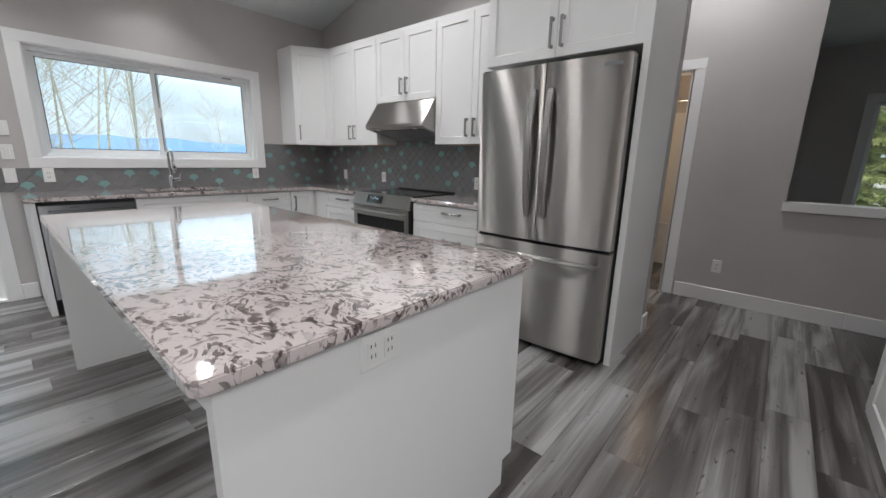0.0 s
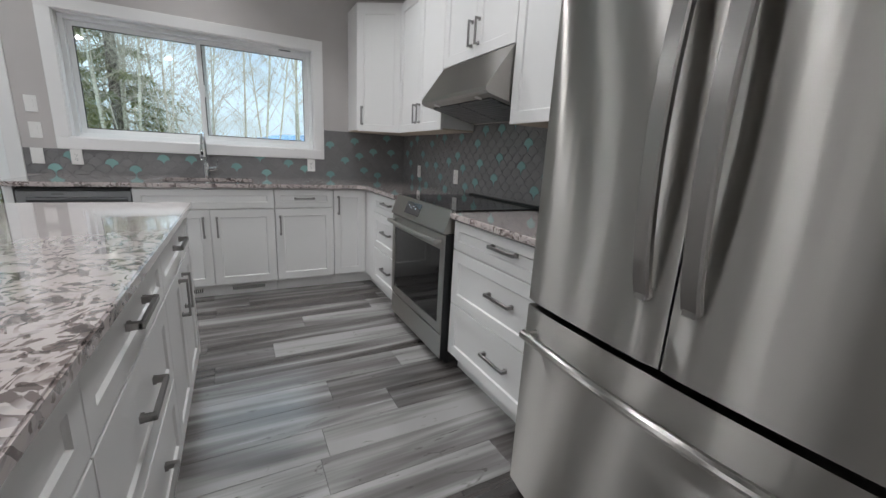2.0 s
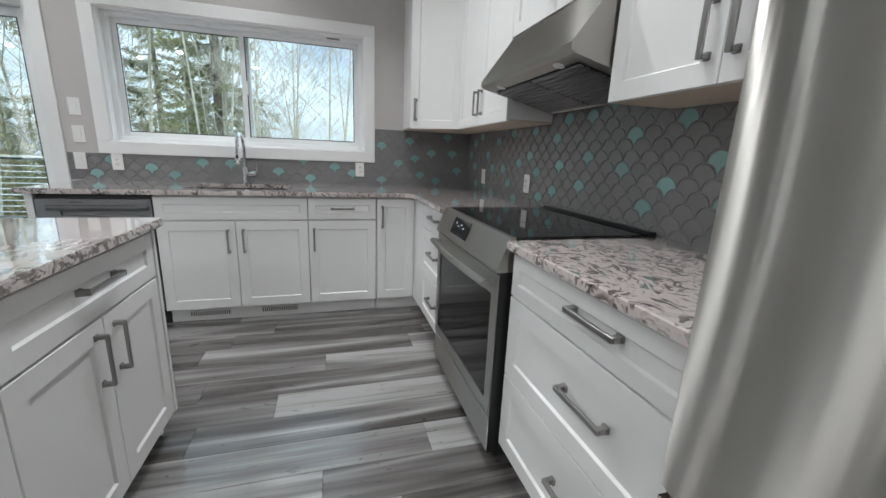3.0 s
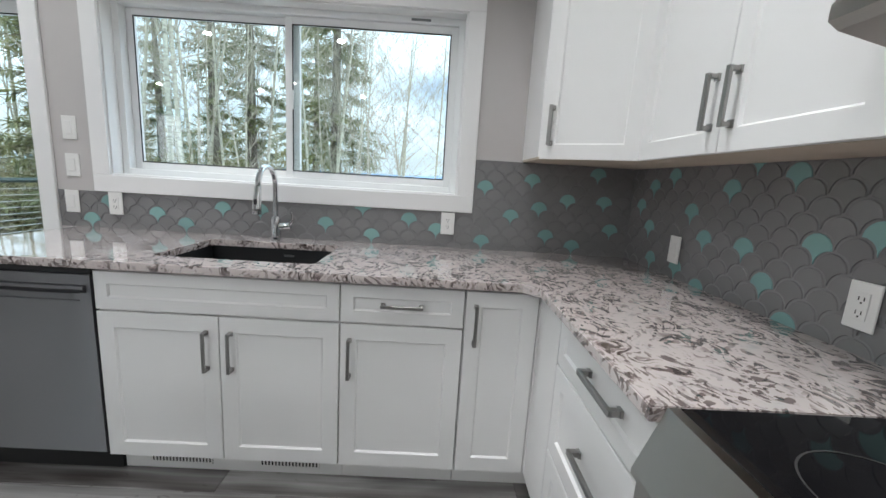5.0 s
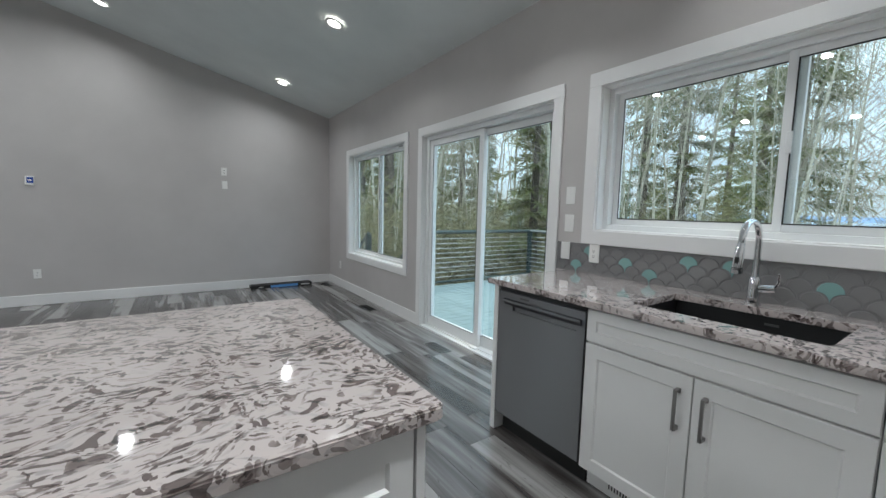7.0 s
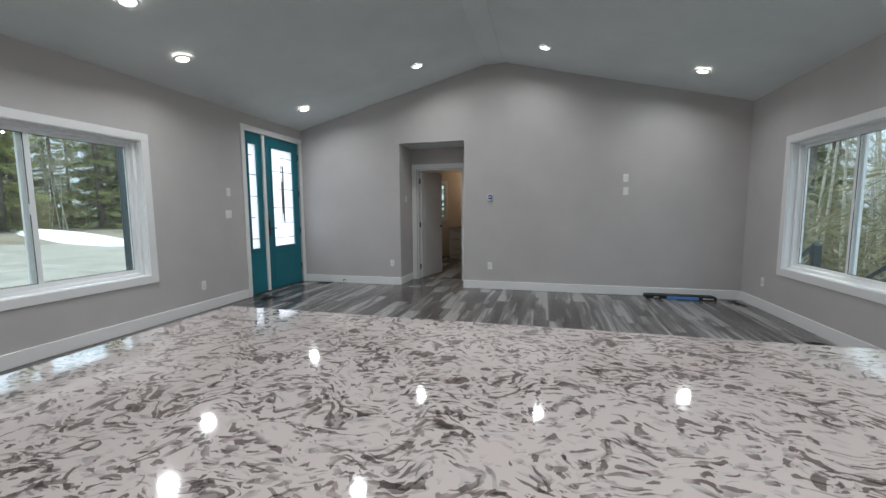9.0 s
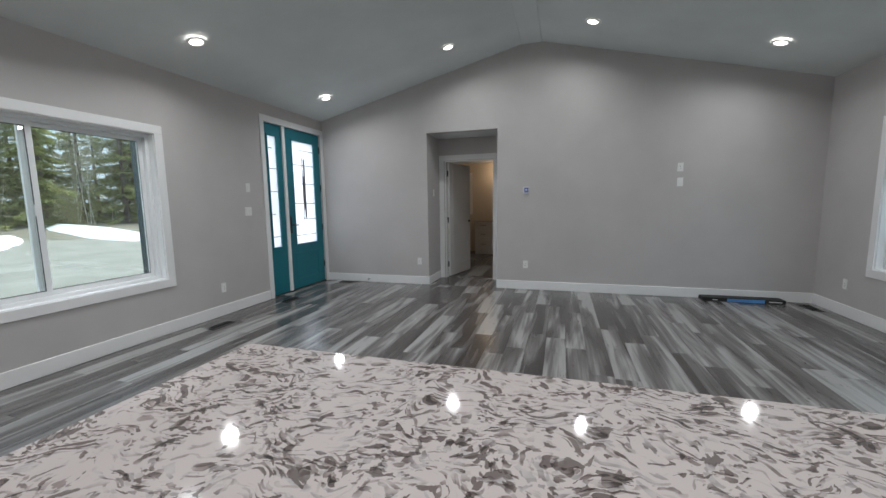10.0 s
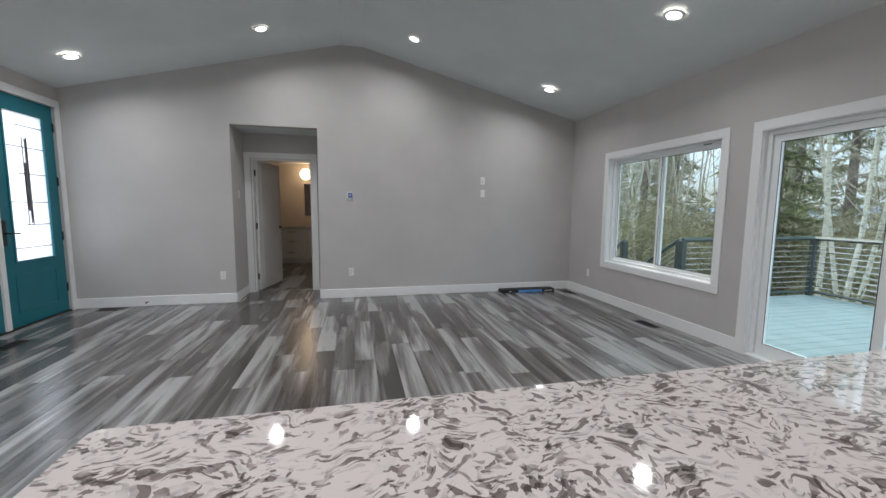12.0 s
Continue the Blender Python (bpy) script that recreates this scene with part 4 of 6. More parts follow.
def island():
    i = thing("kitchen_island", (-1.32, 1.34, 0), "white kitchen island cabinet with end panels and seating overhang", "kitchen island")
    zt = CBOT - 0.001
    YI, yb = 1.835, 1.20
    bm = bmesh.new()
    prism(bm, [(0.830, 0.0), (1.795, 0.0), (1.795, KT), (1.858, KT), (1.858, zt), (0.830, zt)], "x", -0.195, -0.158)
    part("end_panel", bm, CAB, i)
    bm = bmesh.new()
    prism(bm, [(0.815, 0.0), (1.795, 0.0), (1.795, KT), (1.858, KT), (1.858, zt), (0.815, zt)], "x", -2.472, -2.452)
    part("end_panel", bm, CAB, i)
    part("back_panel", boxes((-2.451, -0.195, yb - 0.02, yb, 0, zt)), CAB, i)
    part("body", boxes((-2.451, -0.195, yb, YI, KT, zt)), CAB, i)
    part("toe_kick", boxes((-2.451, -0.195, yb, YI - 0.055, 0, KT)), CAB, i)
    U, N = (-1, 0, 0), (0, 1, 0)
    xs = (-0.20, -0.93, -1.69, -2.449)
    for k in range(3):
        x, w = xs[k], xs[k] - xs[k + 1]
        front(i, "drawer", (x, YI, 0.698), U, N, w, 0.172, (w / 2, 0.100), False, 0.19)
        if k == 1:
            front(i, "drawer", (x, YI, 0.408), U, N, w, 0.286, (w / 2, 0.155), False, 0.19)
            front(i, "drawer", (x, YI, KT), U, N, w, 0.294, (w / 2, 0.17), False, 0.19)
        else:
            front(i, "door", (x, YI, KT), U, N, w / 2, 0.584, (w / 2 - 0.05, 0.468))
            front(i, "door", (x - w / 2, YI, KT), U, N, w / 2, 0.584, (0.05, 0.468))
    sk = thing("island_outlet", (-0.158, 1.187, 0.82), "white double outlet on the island's end panel", "outlet")
    part("plate", boxes((-0.158, -0.152, 1.128, 1.246, 0.778, 0.866), bevel=0.003), PLASTIC, sk)
    for y in (1.162, 1.212):
        part("socket", boxes((-0.152, -0.149, y - 0.018, y + 0.018, 0.795, 0.849), bevel=0.0015), PLASTIC, sk)
        for z in (0.808, 0.833):
            bm = boxes((-0.1491, -0.1486, y - 0.008, y - 0.0055, z, z + 0.009), (-0.1491, -0.1486, y + 0.004, y + 0.0065, z, z + 0.009))
            part("slots", bm, DARKGAP, sk)


island()


def upper_cabinets():
    Z0, Z1 = 1.39, 2.475
    yf, yb = 3.463, YN - 0.005
    grp = "upper cabinets"
    D = 2.445 - Z0
    c = thing("corner_cabinet", (-4.0, 3.5, Z0), "white diagonal corner wall cabinet with a shaker door", "cabinet", grp)
    bm = bmesh.new()
    p, q = Vector((-3.945, 3.122)), Vector((-3.718, 3.455))
    nrm = Vector((q.y - p.y, -(q.x - p.x))).normalized()
    p2, q2 = p - nrm * 0.02, q - nrm * 0.02
    prism(bm, [(XW + 0.002, 3.122), (p2.x, 3.122), (q2.x, q2.y), (-3.718, q2.y), (-3.718, yb), (XW + 0.002, yb)], "z", Z0 + 0.012, Z1)
    part("body", bm, CAB, c)
    d = (q - p)
    u = Vector((d.x, d.y, 0)).normalized()
    front(c, "door", (p2.x, p2.y, Z0), u, (nrm.x, nrm.y, 0), d.length, D, (0.045, 0.14))
    bm = bmesh.new()
    prism(bm, [(XW + 0.004, 3.124), (p2.x, 3.124), (q2.x, q2.y), (-3.72, yb), (XW + 0.004, yb)], "z", Z0 + 0.002, Z0 + 0.0115)
    part("underside", bm, UNDERSIDE, c)
    for x0, x1, z0, lab in ((-3.715, -2.862, Z0, "white two-door shaker wall cabinet beside the range hood"), (-2.859, -2.032, 1.805, "short white two-door wall cabinet above the range hood"), (-2.029, -1.205, Z0, "white two-door shaker wall cabinet between hood and fridge")):
        c = thing("wall_cabinet", ((x0 + x1) / 2, 3.6, z0), lab, "cabinet", grp)
        part("body", boxes((x0, x1, yf, yb, z0 + 0.012, Z1)), CAB, c)
        part("underside", boxes((x0 + 0.002, x1 - 0.002, yf + 0.002, yb, z0 + 0.001, z0 + 0.0115)), UNDERSIDE, c)
        w = (x1 - x0) / 2
        for k in range(2):
            front(c, "door", (x0 + k * w, yf, z0), (1, 0, 0), (0, -1, 0), w, 2.445 - z0, (w - 0.04 if k == 0 else 0.04, 0.14), True, 0.15)
    c = thing("fridge_cabinet", (-0.7, 3.4, 1.88), "white two-door cabinet above the refrigerator", "cabinet", grp)
    part("body", boxes((-1.202, -0.182, 3.075, yb, 1.885, Z1)), CAB, c)
    for k in range(2):
        front(c, "door", (-1.202 + k * 0.510, 3.075, 1.885), (1, 0, 0), (0, -1, 0), 0.510, 2.445 - 1.885, (0.48 if k == 0 else 0.039, 0.14), True, 0.17)
    part("side_panel", boxes((-0.180, -0.142, 3.03, YN - 0.003, 0, Z1), bevel=0.001), CAB, c, "tall white gable panel")


upper_cabinets()


def hood():
    h = thing("range_hood", (-2.445, 3.5, 1.42), "brushed stainless wedge-shaped range hood with baffle filters", "range hood")
    x0, x1 = -2.855, -2.036
    yb = YN - 0.013
    prof = [(yb, 1.80), (3.445, 1.80), (3.300, 1.600), (3.282, 1.575), (3.282, 1.552), (3.300, 1.540), (yb, 1.445)]
    bm = bmesh.new()
    prism(bm, prof, "x", x0, x1)
    part("canopy", bm, STEEL, h)
    d = Vector((0, yb - 3.300, 1.445 - 1.540)).normalized()
    up = Vector((0, -d.z, d.y))
    o = Vector((0, 3.30, 1.540))
    for k in range(2):
        a, b = x0 + 0.05 + k * 0.365, x0 + 0.40 + k * 0.365
        f = bmesh.new()
        c0, c1 = o + d * 0.05 - up * 0.001, o + d * 0.395 - up * 0.001
        prism(f, [(c0.y, c0.z), (c1.y, c1.z), (c1.y, c1.z - 0.003), (c0.y, c0.z - 0.003)], "x", a, b)
        filt = part("baffle_filter", f, DARKGAP, h)
        for j in range(12):
            s = 0.06 + j * 0.028
            c0, c1 = o + d * s - up * 0.004, o + d * (s + 0.016) - up * 0.004
            part("slat", prism(bmesh.new(), [(c0.y, c0.z), (c1.y, c1.z), (c1.y, c1.z - 0.008), (c0.y, c0.z - 0.008)], "x", a, b), STEEL_DARK, filt)
    for x in (x0 + 0.15, x1 - 0.15):
        bm = bmesh.new()
        c = Vector((x, 0, 0)) + o + d * 0.032
        tube(bm, [c + up * 0.002, c - up * 0.004], 0.022, 16)
        part("hood_lamp", bm, PLASTIC, h)


hood()


def range_stove():
    r = thing("range", (-2.39, 3.4, 0), "stainless slide-in electric range with black glass top", "range")
    x0, x1, yf = -2.795, -1.992, 3.10
    part("body", boxes((x0 + 0.012, x1 - 0.004, yf, YN - 0.02, 0.03, 0.90)), DARKGAP, r)
    part("cooktop", boxes((x0, x1, 3.115, YN - 0.05, 0.902, 0.922), bevel=0.003), BLACKGLASS, r)
    part("rear_trim", boxes((x0, x1, YN - 0.050, YN - 0.014, 0.902, 0.932), bevel=0.003), BLACK, r)
    for cx, cy, rad in ((-2.60, 3.27, 0.10), (-2.18, 3.27, 0.115), (-2.60, 3.53, 0.09), (-2.18, 3.53, 0.075)):
        bm = bmesh.new()
        for k in range(40):
            a0, a1 = 2 * math.pi * k / 40, 2 * math.pi * (k + 1) / 40
            vs = [bm.verts.new((cx + q * math.cos(a), cy + q * math.sin(a), 0.9226)) for q, a in ((rad, a0), (rad, a1), (rad - 0.003, a1), (rad - 0.003, a0))]
            bm.faces.new(vs)
        part("burner_ring", bm, RINGGREY, r)
    bm = bmesh.new()
    prism(bm, [(3.118, 0.921), (3.098, 0.921), (3.052, 0.805), (3.052, 0.795), (3.118, 0.795)], "x", x0, x1)
    panel = part("control_panel", bm, STEEL, r)
    n = Vector((0, -(0.921 - 0.805), 0.046)).normalized()

    def on_panel(xa, xb, s0, s1, lift, material, name):
        b = bmesh.new()
        a = Vector((0, 3.098, 0.921))
        dn = Vector((0, 3.052 - 3.098, 0.805 - 0.921))
        lo = [(a + dn * s + n * k) for s in (s0, s1) for k in (0.0, lift)]
        prism(b, [(lo[0].y, lo[0].z), (lo[1].y, lo[1].z), (lo[3].y, lo[3].z), (lo[2].y, lo[2].z)], "x", xa, xb)
        return part(name, b, material, panel)
    on_panel(-2.58, -2.36, 0.16, 0.80, 0.0025, BLACKGLASS, "display")
    for k in range(4):
        b = bmesh.new()
        a = Vector((0, 3.098, 0.921)) + Vector((0, -0.046, -0.116)) * (0.36 + 0.10 * (k % 2)) + n * 0.0028
        x = -2.54 + 0.035 * k
        box(b, x, x + 0.009, a.y - 0.0006, a.y + 0.0006, a.z - 0.004, a.z + 0.004)
        part("display_mark", b, OVEN_LED, panel)
    door = part("oven_door", ring_door(x0 + 0.004, x1 - 0.004, 3.062, 3.10, 0.215, 0.785, 0.05, 0.085), STEEL, r)
    part("oven_glass", boxes((x0 + 0.05, x1 - 0.05, 3.066, 3.085, 0.262, 0.705)), OVENGLASS, door)
    bm = bmesh.new()
    tube(bm, [(x0 + 0.03 + (x1 - x0 - 0.06) * k / 16, 3.022 - 0.016 * math.sin(math.pi * k / 16), 0.748) for k in range(17)], 0.0135, 12)
    for x in (x0 + 0.045, x1 - 0.045):
        tube(bm, [(x, 3.062, 0.748), (x, 3.02, 0.748)], 0.012, 10)
    part("handle", bm, STEEL, door, "curved stainless handle", True)
    for xa in (x0 + 0.001, x1 - 0.0035):
        part("side_trim", boxes((xa, xa + 0.0025, 3.068, 3.10, 0.05, 0.79)), BLACK, r)
    part("storage_drawer", boxes((x0 + 0.004, x1 - 0.004, 3.064, 3.10, 0.055, 0.200), bevel=0.004), STEEL, r)
    for x in (x0 + 0.05, x1 - 0.05):
        bm = bmesh.new()
        tube(bm, [(x, 3.14, 0), (x, 3.14, 0.035)], 0.018, 12)
        part("foot", bm, BLACK, r)


def ring_door(x0, x1, y0, y1, z0, z1, w, wt):
    bm = bmesh.new()
    slab_with_holes(bm, [x0, x0 + w, x1 - w, x1], [z0, z0 + w, z1 - wt, z1], lambda u, v: not (x0 + w < u < x1 - w and z0 + w < v < z1 - wt), lambda u, v, t: (u, t, v), y0, y1)
    return bm


range_stove()


def fridge():
    f = thing("refrigerator", (-0.67, 3.3, 0), "brushed stainless French-door refrigerator with a freezer drawer", "refrigerator")
    x0, x1, yf, top = -1.142, -0.189, 2.905, 1.822
    part("body", boxes((x0 + 0.022, x1 - 0.002, 3.00, YN - 0.03, 0.03, 1.79), bevel=0.004), STEEL_SIDE, f)
    part("hinge_cover", boxes((x1 - 0.12, x1 - 0.01, 2.93, 3.06, 1.79, 1.83), bevel=0.004), BLACK, f)
    part("hinge_cover", boxes((x0 + 0.01, x0 + 0.12, 2.93, 3.06, 1.79, 1.83), bevel=0.004), BLACK, f)

    def bowed(xa, xb, z0, z1):
        """A door skin, a touch convex across its width, with eased corners."""
        bm = bmesh.new()
        pts = []
        for k in range(13):
            s = k / 12
            x = xa + (xb - xa) * s
            g = (x - (x0 + x1) / 2) / ((x1 - x0) / 2)
            y = yf + 0.022 * g * g
            if k in (0, 12):
                y += 0.006
            pts.append((x, y))
        prism(bm, pts + [(xb, 2.992), (xa, 2.992)], "z", z0, z1)
        return bm
    mid = (x0 + x1) / 2
    for xa, xb, hx in ((x0, mid - 0.003, mid - 0.062), (mid + 0.003, x1, mid + 0.048)):
        door = part("door", bowed(xa, xb, 0.755, top), STEEL, f, smooth=True)
        bm = bmesh.new()
        for k in range(18):
            s0, s1 = k / 18, (k + 1) / 18
            za, zb = 0.915 + 0.755 * s0, 0.915 + 0.755 * s1
            ya, yb = (yf - 0.018 - 0.048 * math.sin(math.pi * q) ** 0.7 for q in (s0, s1))
            outline = [(-0.020, 0.005), (-0.016, 0.0), (0.016, 0.0), (0.020, 0.005), (0.020, 0.018), (-0.020, 0.018)]
            A = [bm.verts.new((hx + u, ya + v, za)) for u, v in outline]
            E = [bm.verts.new((hx + u, yb + v, zb)) for u, v in outline]
            for j in range(6):
                bm.faces.new((A[j], A[(j + 1) % 6], E[(j + 1) % 6], E[j]))
            if k in (0, 17):
                bm.faces.new(A if k == 0 else E)
        bmesh.ops.remove_doubles(bm, verts=bm.verts, dist=0.0005)
        for z in (0.925, 1.66):
            box(bm, hx - 0.015, hx + 0.015, yf - 0.02, yf + 0.004, z - 0.02, z + 0.02, 0.003)
        part("handle", bm, HANDLE_STEEL, door, "long bowed stainless handle", True)
    part("nameplate", boxes((-0.335, -0.235, yf + 0.0105, yf + 0.014, 1.765, 1.785)), CHROME, f)
    fr = part("freezer_drawer", bowed(x0, x1, 0.045, 0.735), STEEL, f, smooth=True)
    bm = bmesh.new()
    tube(bm, [(x0 + 0.045 + (x1 - x0 - 0.09) * k / 20, yf - 0.024 - 0.030 * math.sin(math.pi * k / 20), 0.655) for k in range(21)], 0.015, 10)
    for x in (x0 + 0.06, x1 - 0.06):
        tube(bm, [(x, yf - 0.03, 0.655), (x, yf + 0.02, 0.655)], 0.013, 10)
    part("handle", bm, STEEL, fr, "bowed stainless drawer handle", True)
    part("gasket", boxes((x0 + 0.012, x1 - 0.012, 2.955, 3.0, 0.05, 1.80)), DARKGAP, f)
    part("toe_grille", boxes((x0 + 0.03, x1 - 0.03, 2.98, 3.05, 0.0, 0.045)), DARKGAP, f)


fridge()


# ---------------------------------------------------------------- plates, vents and small fixtures
def plate(axis, wallpos, sgn, u, z, kind, label, wide=0.072, high=0.117):
    """A wall plate on the face wallpos across axis, pointing sgn: an outlet, a rocker switch or a blank."""
    p = thing("wall_outlet" if kind == "outlet" else "wall_switch", (wallpos, u, z) if axis == "x" else (u, wallpos, z), label, "outlet" if kind == "outlet" else "switch", "wall plates")

    def bx(bm, d0, d1, a, b, c, e, bev=0.0):
        t = sorted((wallpos + sgn * d0, wallpos + sgn * d1))
        if axis == "x":
            box(bm, *t, u + a, u + b, z + c, z + e, bev)
        else:
            box(bm, u + a, u + b, *t, z + c, z + e, bev)
        return bm
    part("plate", bx(bmesh.new(), 0, 0.006, -wide / 2, wide / 2, -high / 2, high / 2, 0.002), PLASTIC, p)
    if kind == "outlet":
        part("socket", bx(bmesh.new(), 0.006, 0.009, -0.017, 0.017, -0.034, 0.034, 0.001), PLASTIC, p)
        for zz in (0.017, -0.017):
            bm = bx(bmesh.new(), 0.009, 0.0094, -0.008, -0.0055, zz - 0.004, zz + 0.006)
            bx(bm, 0.009, 0.0094, 0.0045, 0.007, zz - 0.004, zz + 0.006)
            bx(bm, 0.009, 0.0094, -0.002, 0.002, zz - 0.011, zz - 0.007)
            part("slots", bm, DARKGAP, p)
    else:
        n = 2 if wide > 0.1 else 1
        for k in range(n):
            o = (k - (n - 1) / 2) * 0.046
            part("rocker", bx(bmesh.new(), 0.006, 0.010, o - 0.0165, o + 0.0165, -0.033, 0.033, 0.002), PLASTIC, p)
    return p


OW, SW = "white duplex outlet on the grey wall", "white rocker light switch on the grey wall"
OT, ST = "white outlet set into the scale-tile backsplash", "white switch set into the scale-tile backsplash"
plate("x", XW, 1, -3.74, 0.37, "outlet", OW)
plate("x", XW, 1, 0.782, 1.425, "switch", SW)
plate("x", XW, 1, 0.782, 1.238, "switch", SW)
plate("x", XW + 0.010, 1, 0.770, 1.050, "switch", ST)
plate("x", XW + 0.010, 1, 0.995, 1.050, "outlet", OT)
plate("x", XW + 0.010, 1, 2.750, 1.047, "outlet", OT)
plate("y", YN - 0.010, -1, -3.84, 1.04, "switch", ST)
plate("y", YN - 0.010, -1, -3.085, 1.037, "outlet", OT)
plate("y", YN - 0.010, -1, -1.72, 1.035, "outlet", OT)
plate("y", YS, 1, -0.608, 0.395, "outlet", OW)
plate("y", YS, 1, 1.16, 0.395, "outlet", OW)
plate("y", YS, 1, -2.68, 1.81, "outlet", OW)
plate("y", YS, 1, -2.685, 1.61, "switch", SW)
plate("x", XE, -1, -2.50, 1.62, "switch", SW)
plate("x", XE, -1, -2.48, 1.30, "switch", "white double rocker switch by the front door", 0.117)
plate("x", XE, -1, -1.98, 0.35, "outlet", OW)
plate("x", 0.994, -1, -4.62, 1.55, "switch", SW)
plate("y", YH, -1, 0.165, 0.345, "outlet", OW)

th = thing("thermostat", (-0.607, YS, 1.545), "white wall thermostat with a blue screen", "thermostat")
part("case", boxes((-0.65, -0.565, YS, YS + 0.022, 1.49, 1.60), bevel=0.006), PLASTIC, th)
part("screen", boxes((-0.64, -0.582, YS + 0.022, YS + 0.0235, 1.515, 1.585)), SCREEN, th)
part("digits", boxes((-0.625, -0.605, YS + 0.0235, YS + 0.0245, 1.54, 1.562), (-0.60, -0.592, YS + 0.0235, YS + 0.0245, 1.54, 1.562)), PLASTIC, th)

ds = thing("door_stop", (2.1, YS + 0.014, 0.06), "small black spring door stop on the baseboard", "door stop")
bm = bmesh.new()
tube(bm, [(2.1, YS + 0.014, 0.06), (2.1, YS + 0.075, 0.06)], 0.006, 8)
part("spring", bm, BLACK, ds, smooth=True)
bm = bmesh.new()
tube(bm, [(2.1, YS + 0.075, 0.06), (2.1, YS + 0.09, 0.06)], 0.011, 10)
part("tip", bm, DARKGAP, ds, smooth=True)


def register(cx, cy, along_y, material, label, big=False):
    """A floor register: a rim and a row of louvres over a flat black sheet that stands for the shade below."""
    lx, ly = (0.125, 0.30) if along_y else (0.30, 0.125)
    r = thing("floor_vent", (cx, cy, 0), label, "floor vent", "floor vents")
    z = 0.0015
    part("duct_shade", boxes((cx - lx / 2 + 0.012, cx + lx / 2 - 0.012, cy - ly / 2 + 0.012, cy + ly / 2 - 0.012, z - 0.001, z + 0.0005)), DARKGAP, r)
    bm = bmesh.new()
    slab_with_holes(bm, [cx - lx / 2, cx - lx / 2 + 0.014, cx + lx / 2 - 0.014, cx + lx / 2], [cy - ly / 2, cy - ly / 2 + 0.014, cy + ly / 2 - 0.014, cy + ly / 2], lambda u, v: not (abs(u - cx) < lx / 2 - 0.014 and abs(v - cy) < ly / 2 - 0.014), lambda u, v, t: (u, v, t), z, z + 0.005)
    part("rim", bm, material, r)
    n = 14
    for k in range(n):
        s = (k + 0.5) / n - 0.5
        if along_y:
            y = cy + s * (ly - 0.03)
            b = boxes((cx - lx / 2 + 0.012, cx + lx / 2 - 0.012, y - 0.0035, y + 0.0035, z, z + 0.0045))
        else:
            x = cx + s * (lx - 0.03)
            b = boxes((x - 0.0035, x + 0.0035, cy - ly / 2 + 0.012, cy + ly / 2 - 0.012, z, z + 0.0045))
        part("louvre", b, material, r)


DV = "dark metal floor register in the plank floor"
register(2.63, -1.60, True, BLACK, DV)
register(2.63, -2.83, True, BLACK, DV)
register(2.48, -4.18, False, BLACK, DV)
register(-4.13, -4.02, True, BLACK, DV)
register(-4.10, -2.20, True, BLACK, DV)
register(-4.08, -0.49, True, NICKEL, "grey metal floor register before the patio door")

bx_ = thing("cardboard_package", (-3.45, -4.19, 0), "long flat black box with a blue label on the floor", "package")
part("carton", boxes((-3.92, -2.985, -4.275, -4.11, 0.001, 0.052), bevel=0.004), DARKGAP, bx_)
part("top_sheet", boxes((-3.90, -3.005, -4.268, -4.117, 0.0525, 0.0545)), DARKGAP, bx_)
part("label", boxes((-3.69, -3.27, -4.1105, -4.1085, 0.006, 0.047)), BLUE, bx_)
part("print_bar", boxes((-3.16, -3.10, -4.1105, -4.1085, 0.022, 0.030)), PLASTIC, bx_)
part("print_bar", boxes((-3.88, -3.74, -4.1105, -4.1085, 0.020, 0.032)), PLASTIC, bx_)


# ---------------------------------------------------------------- ceiling lights
def pot_light(x, y, power=None, z=None, spread=160):
    """A recessed LED: trim ring, glowing lens, and a disc lamp just under it, lying along the ceiling's slope."""
    z = ceiling_at(x) if z is None else z
    tilt = 0.0 if abs(x - XR) < HALF or y > YH + 0.2 or y < -5 else math.atan(SLOPE) * (1 if x < XR else -1)
    p = thing("recessed_light", (x, y, z), "round white recessed LED ceiling light, switched on", "ceiling light", "recessed lights")
    m = Matrix.Translation((x, y, z)) @ Matrix.Rotation(-tilt, 4, "Y")
    bm = bmesh.new()
    n = 28
    rings = [[bm.verts.new((r * math.cos(2 * math.pi * k / n), r * math.sin(2 * math.pi * k / n), h)) for k in range(n)] for r, h in ((0.085, 0.0), (0.083, -0.006), (0.062, -0.008), (0.058, -0.002))]
    for a, b in zip(rings, rings[1:]):
        for k in range(n):
            bm.faces.new((a[k], a[(k + 1) % n], b[(k + 1) % n], b[k]))
    bmesh.ops.transform(bm, matrix=m, verts=bm.verts)
    part("trim_ring", bm, PLASTIC, p, smooth=True)
    bm = bmesh.new()
    bmesh.ops.create_circle(bm, cap_ends=True, radius=0.060, segments=n)
    bmesh.ops.translate(bm, verts=bm.verts, vec=(0, 0, -0.004))
    bmesh.ops.transform(bm, matrix=m, verts=bm.verts)
    part("lens", bm, LAMP_ON, p)
    d = bpy.data.lights.new("recessed_light_lamp", "AREA")
    d.shape, d.size, d.energy, d.color = "DISK", 0.11, power or POT, (0.965, 0.98, 1.0)
    d.spread = radians(spread)
    lamp = new("recessed_light_lamp", d)
    lamp.matrix_world = m @ Matrix.Translation((0, 0, -0.012))


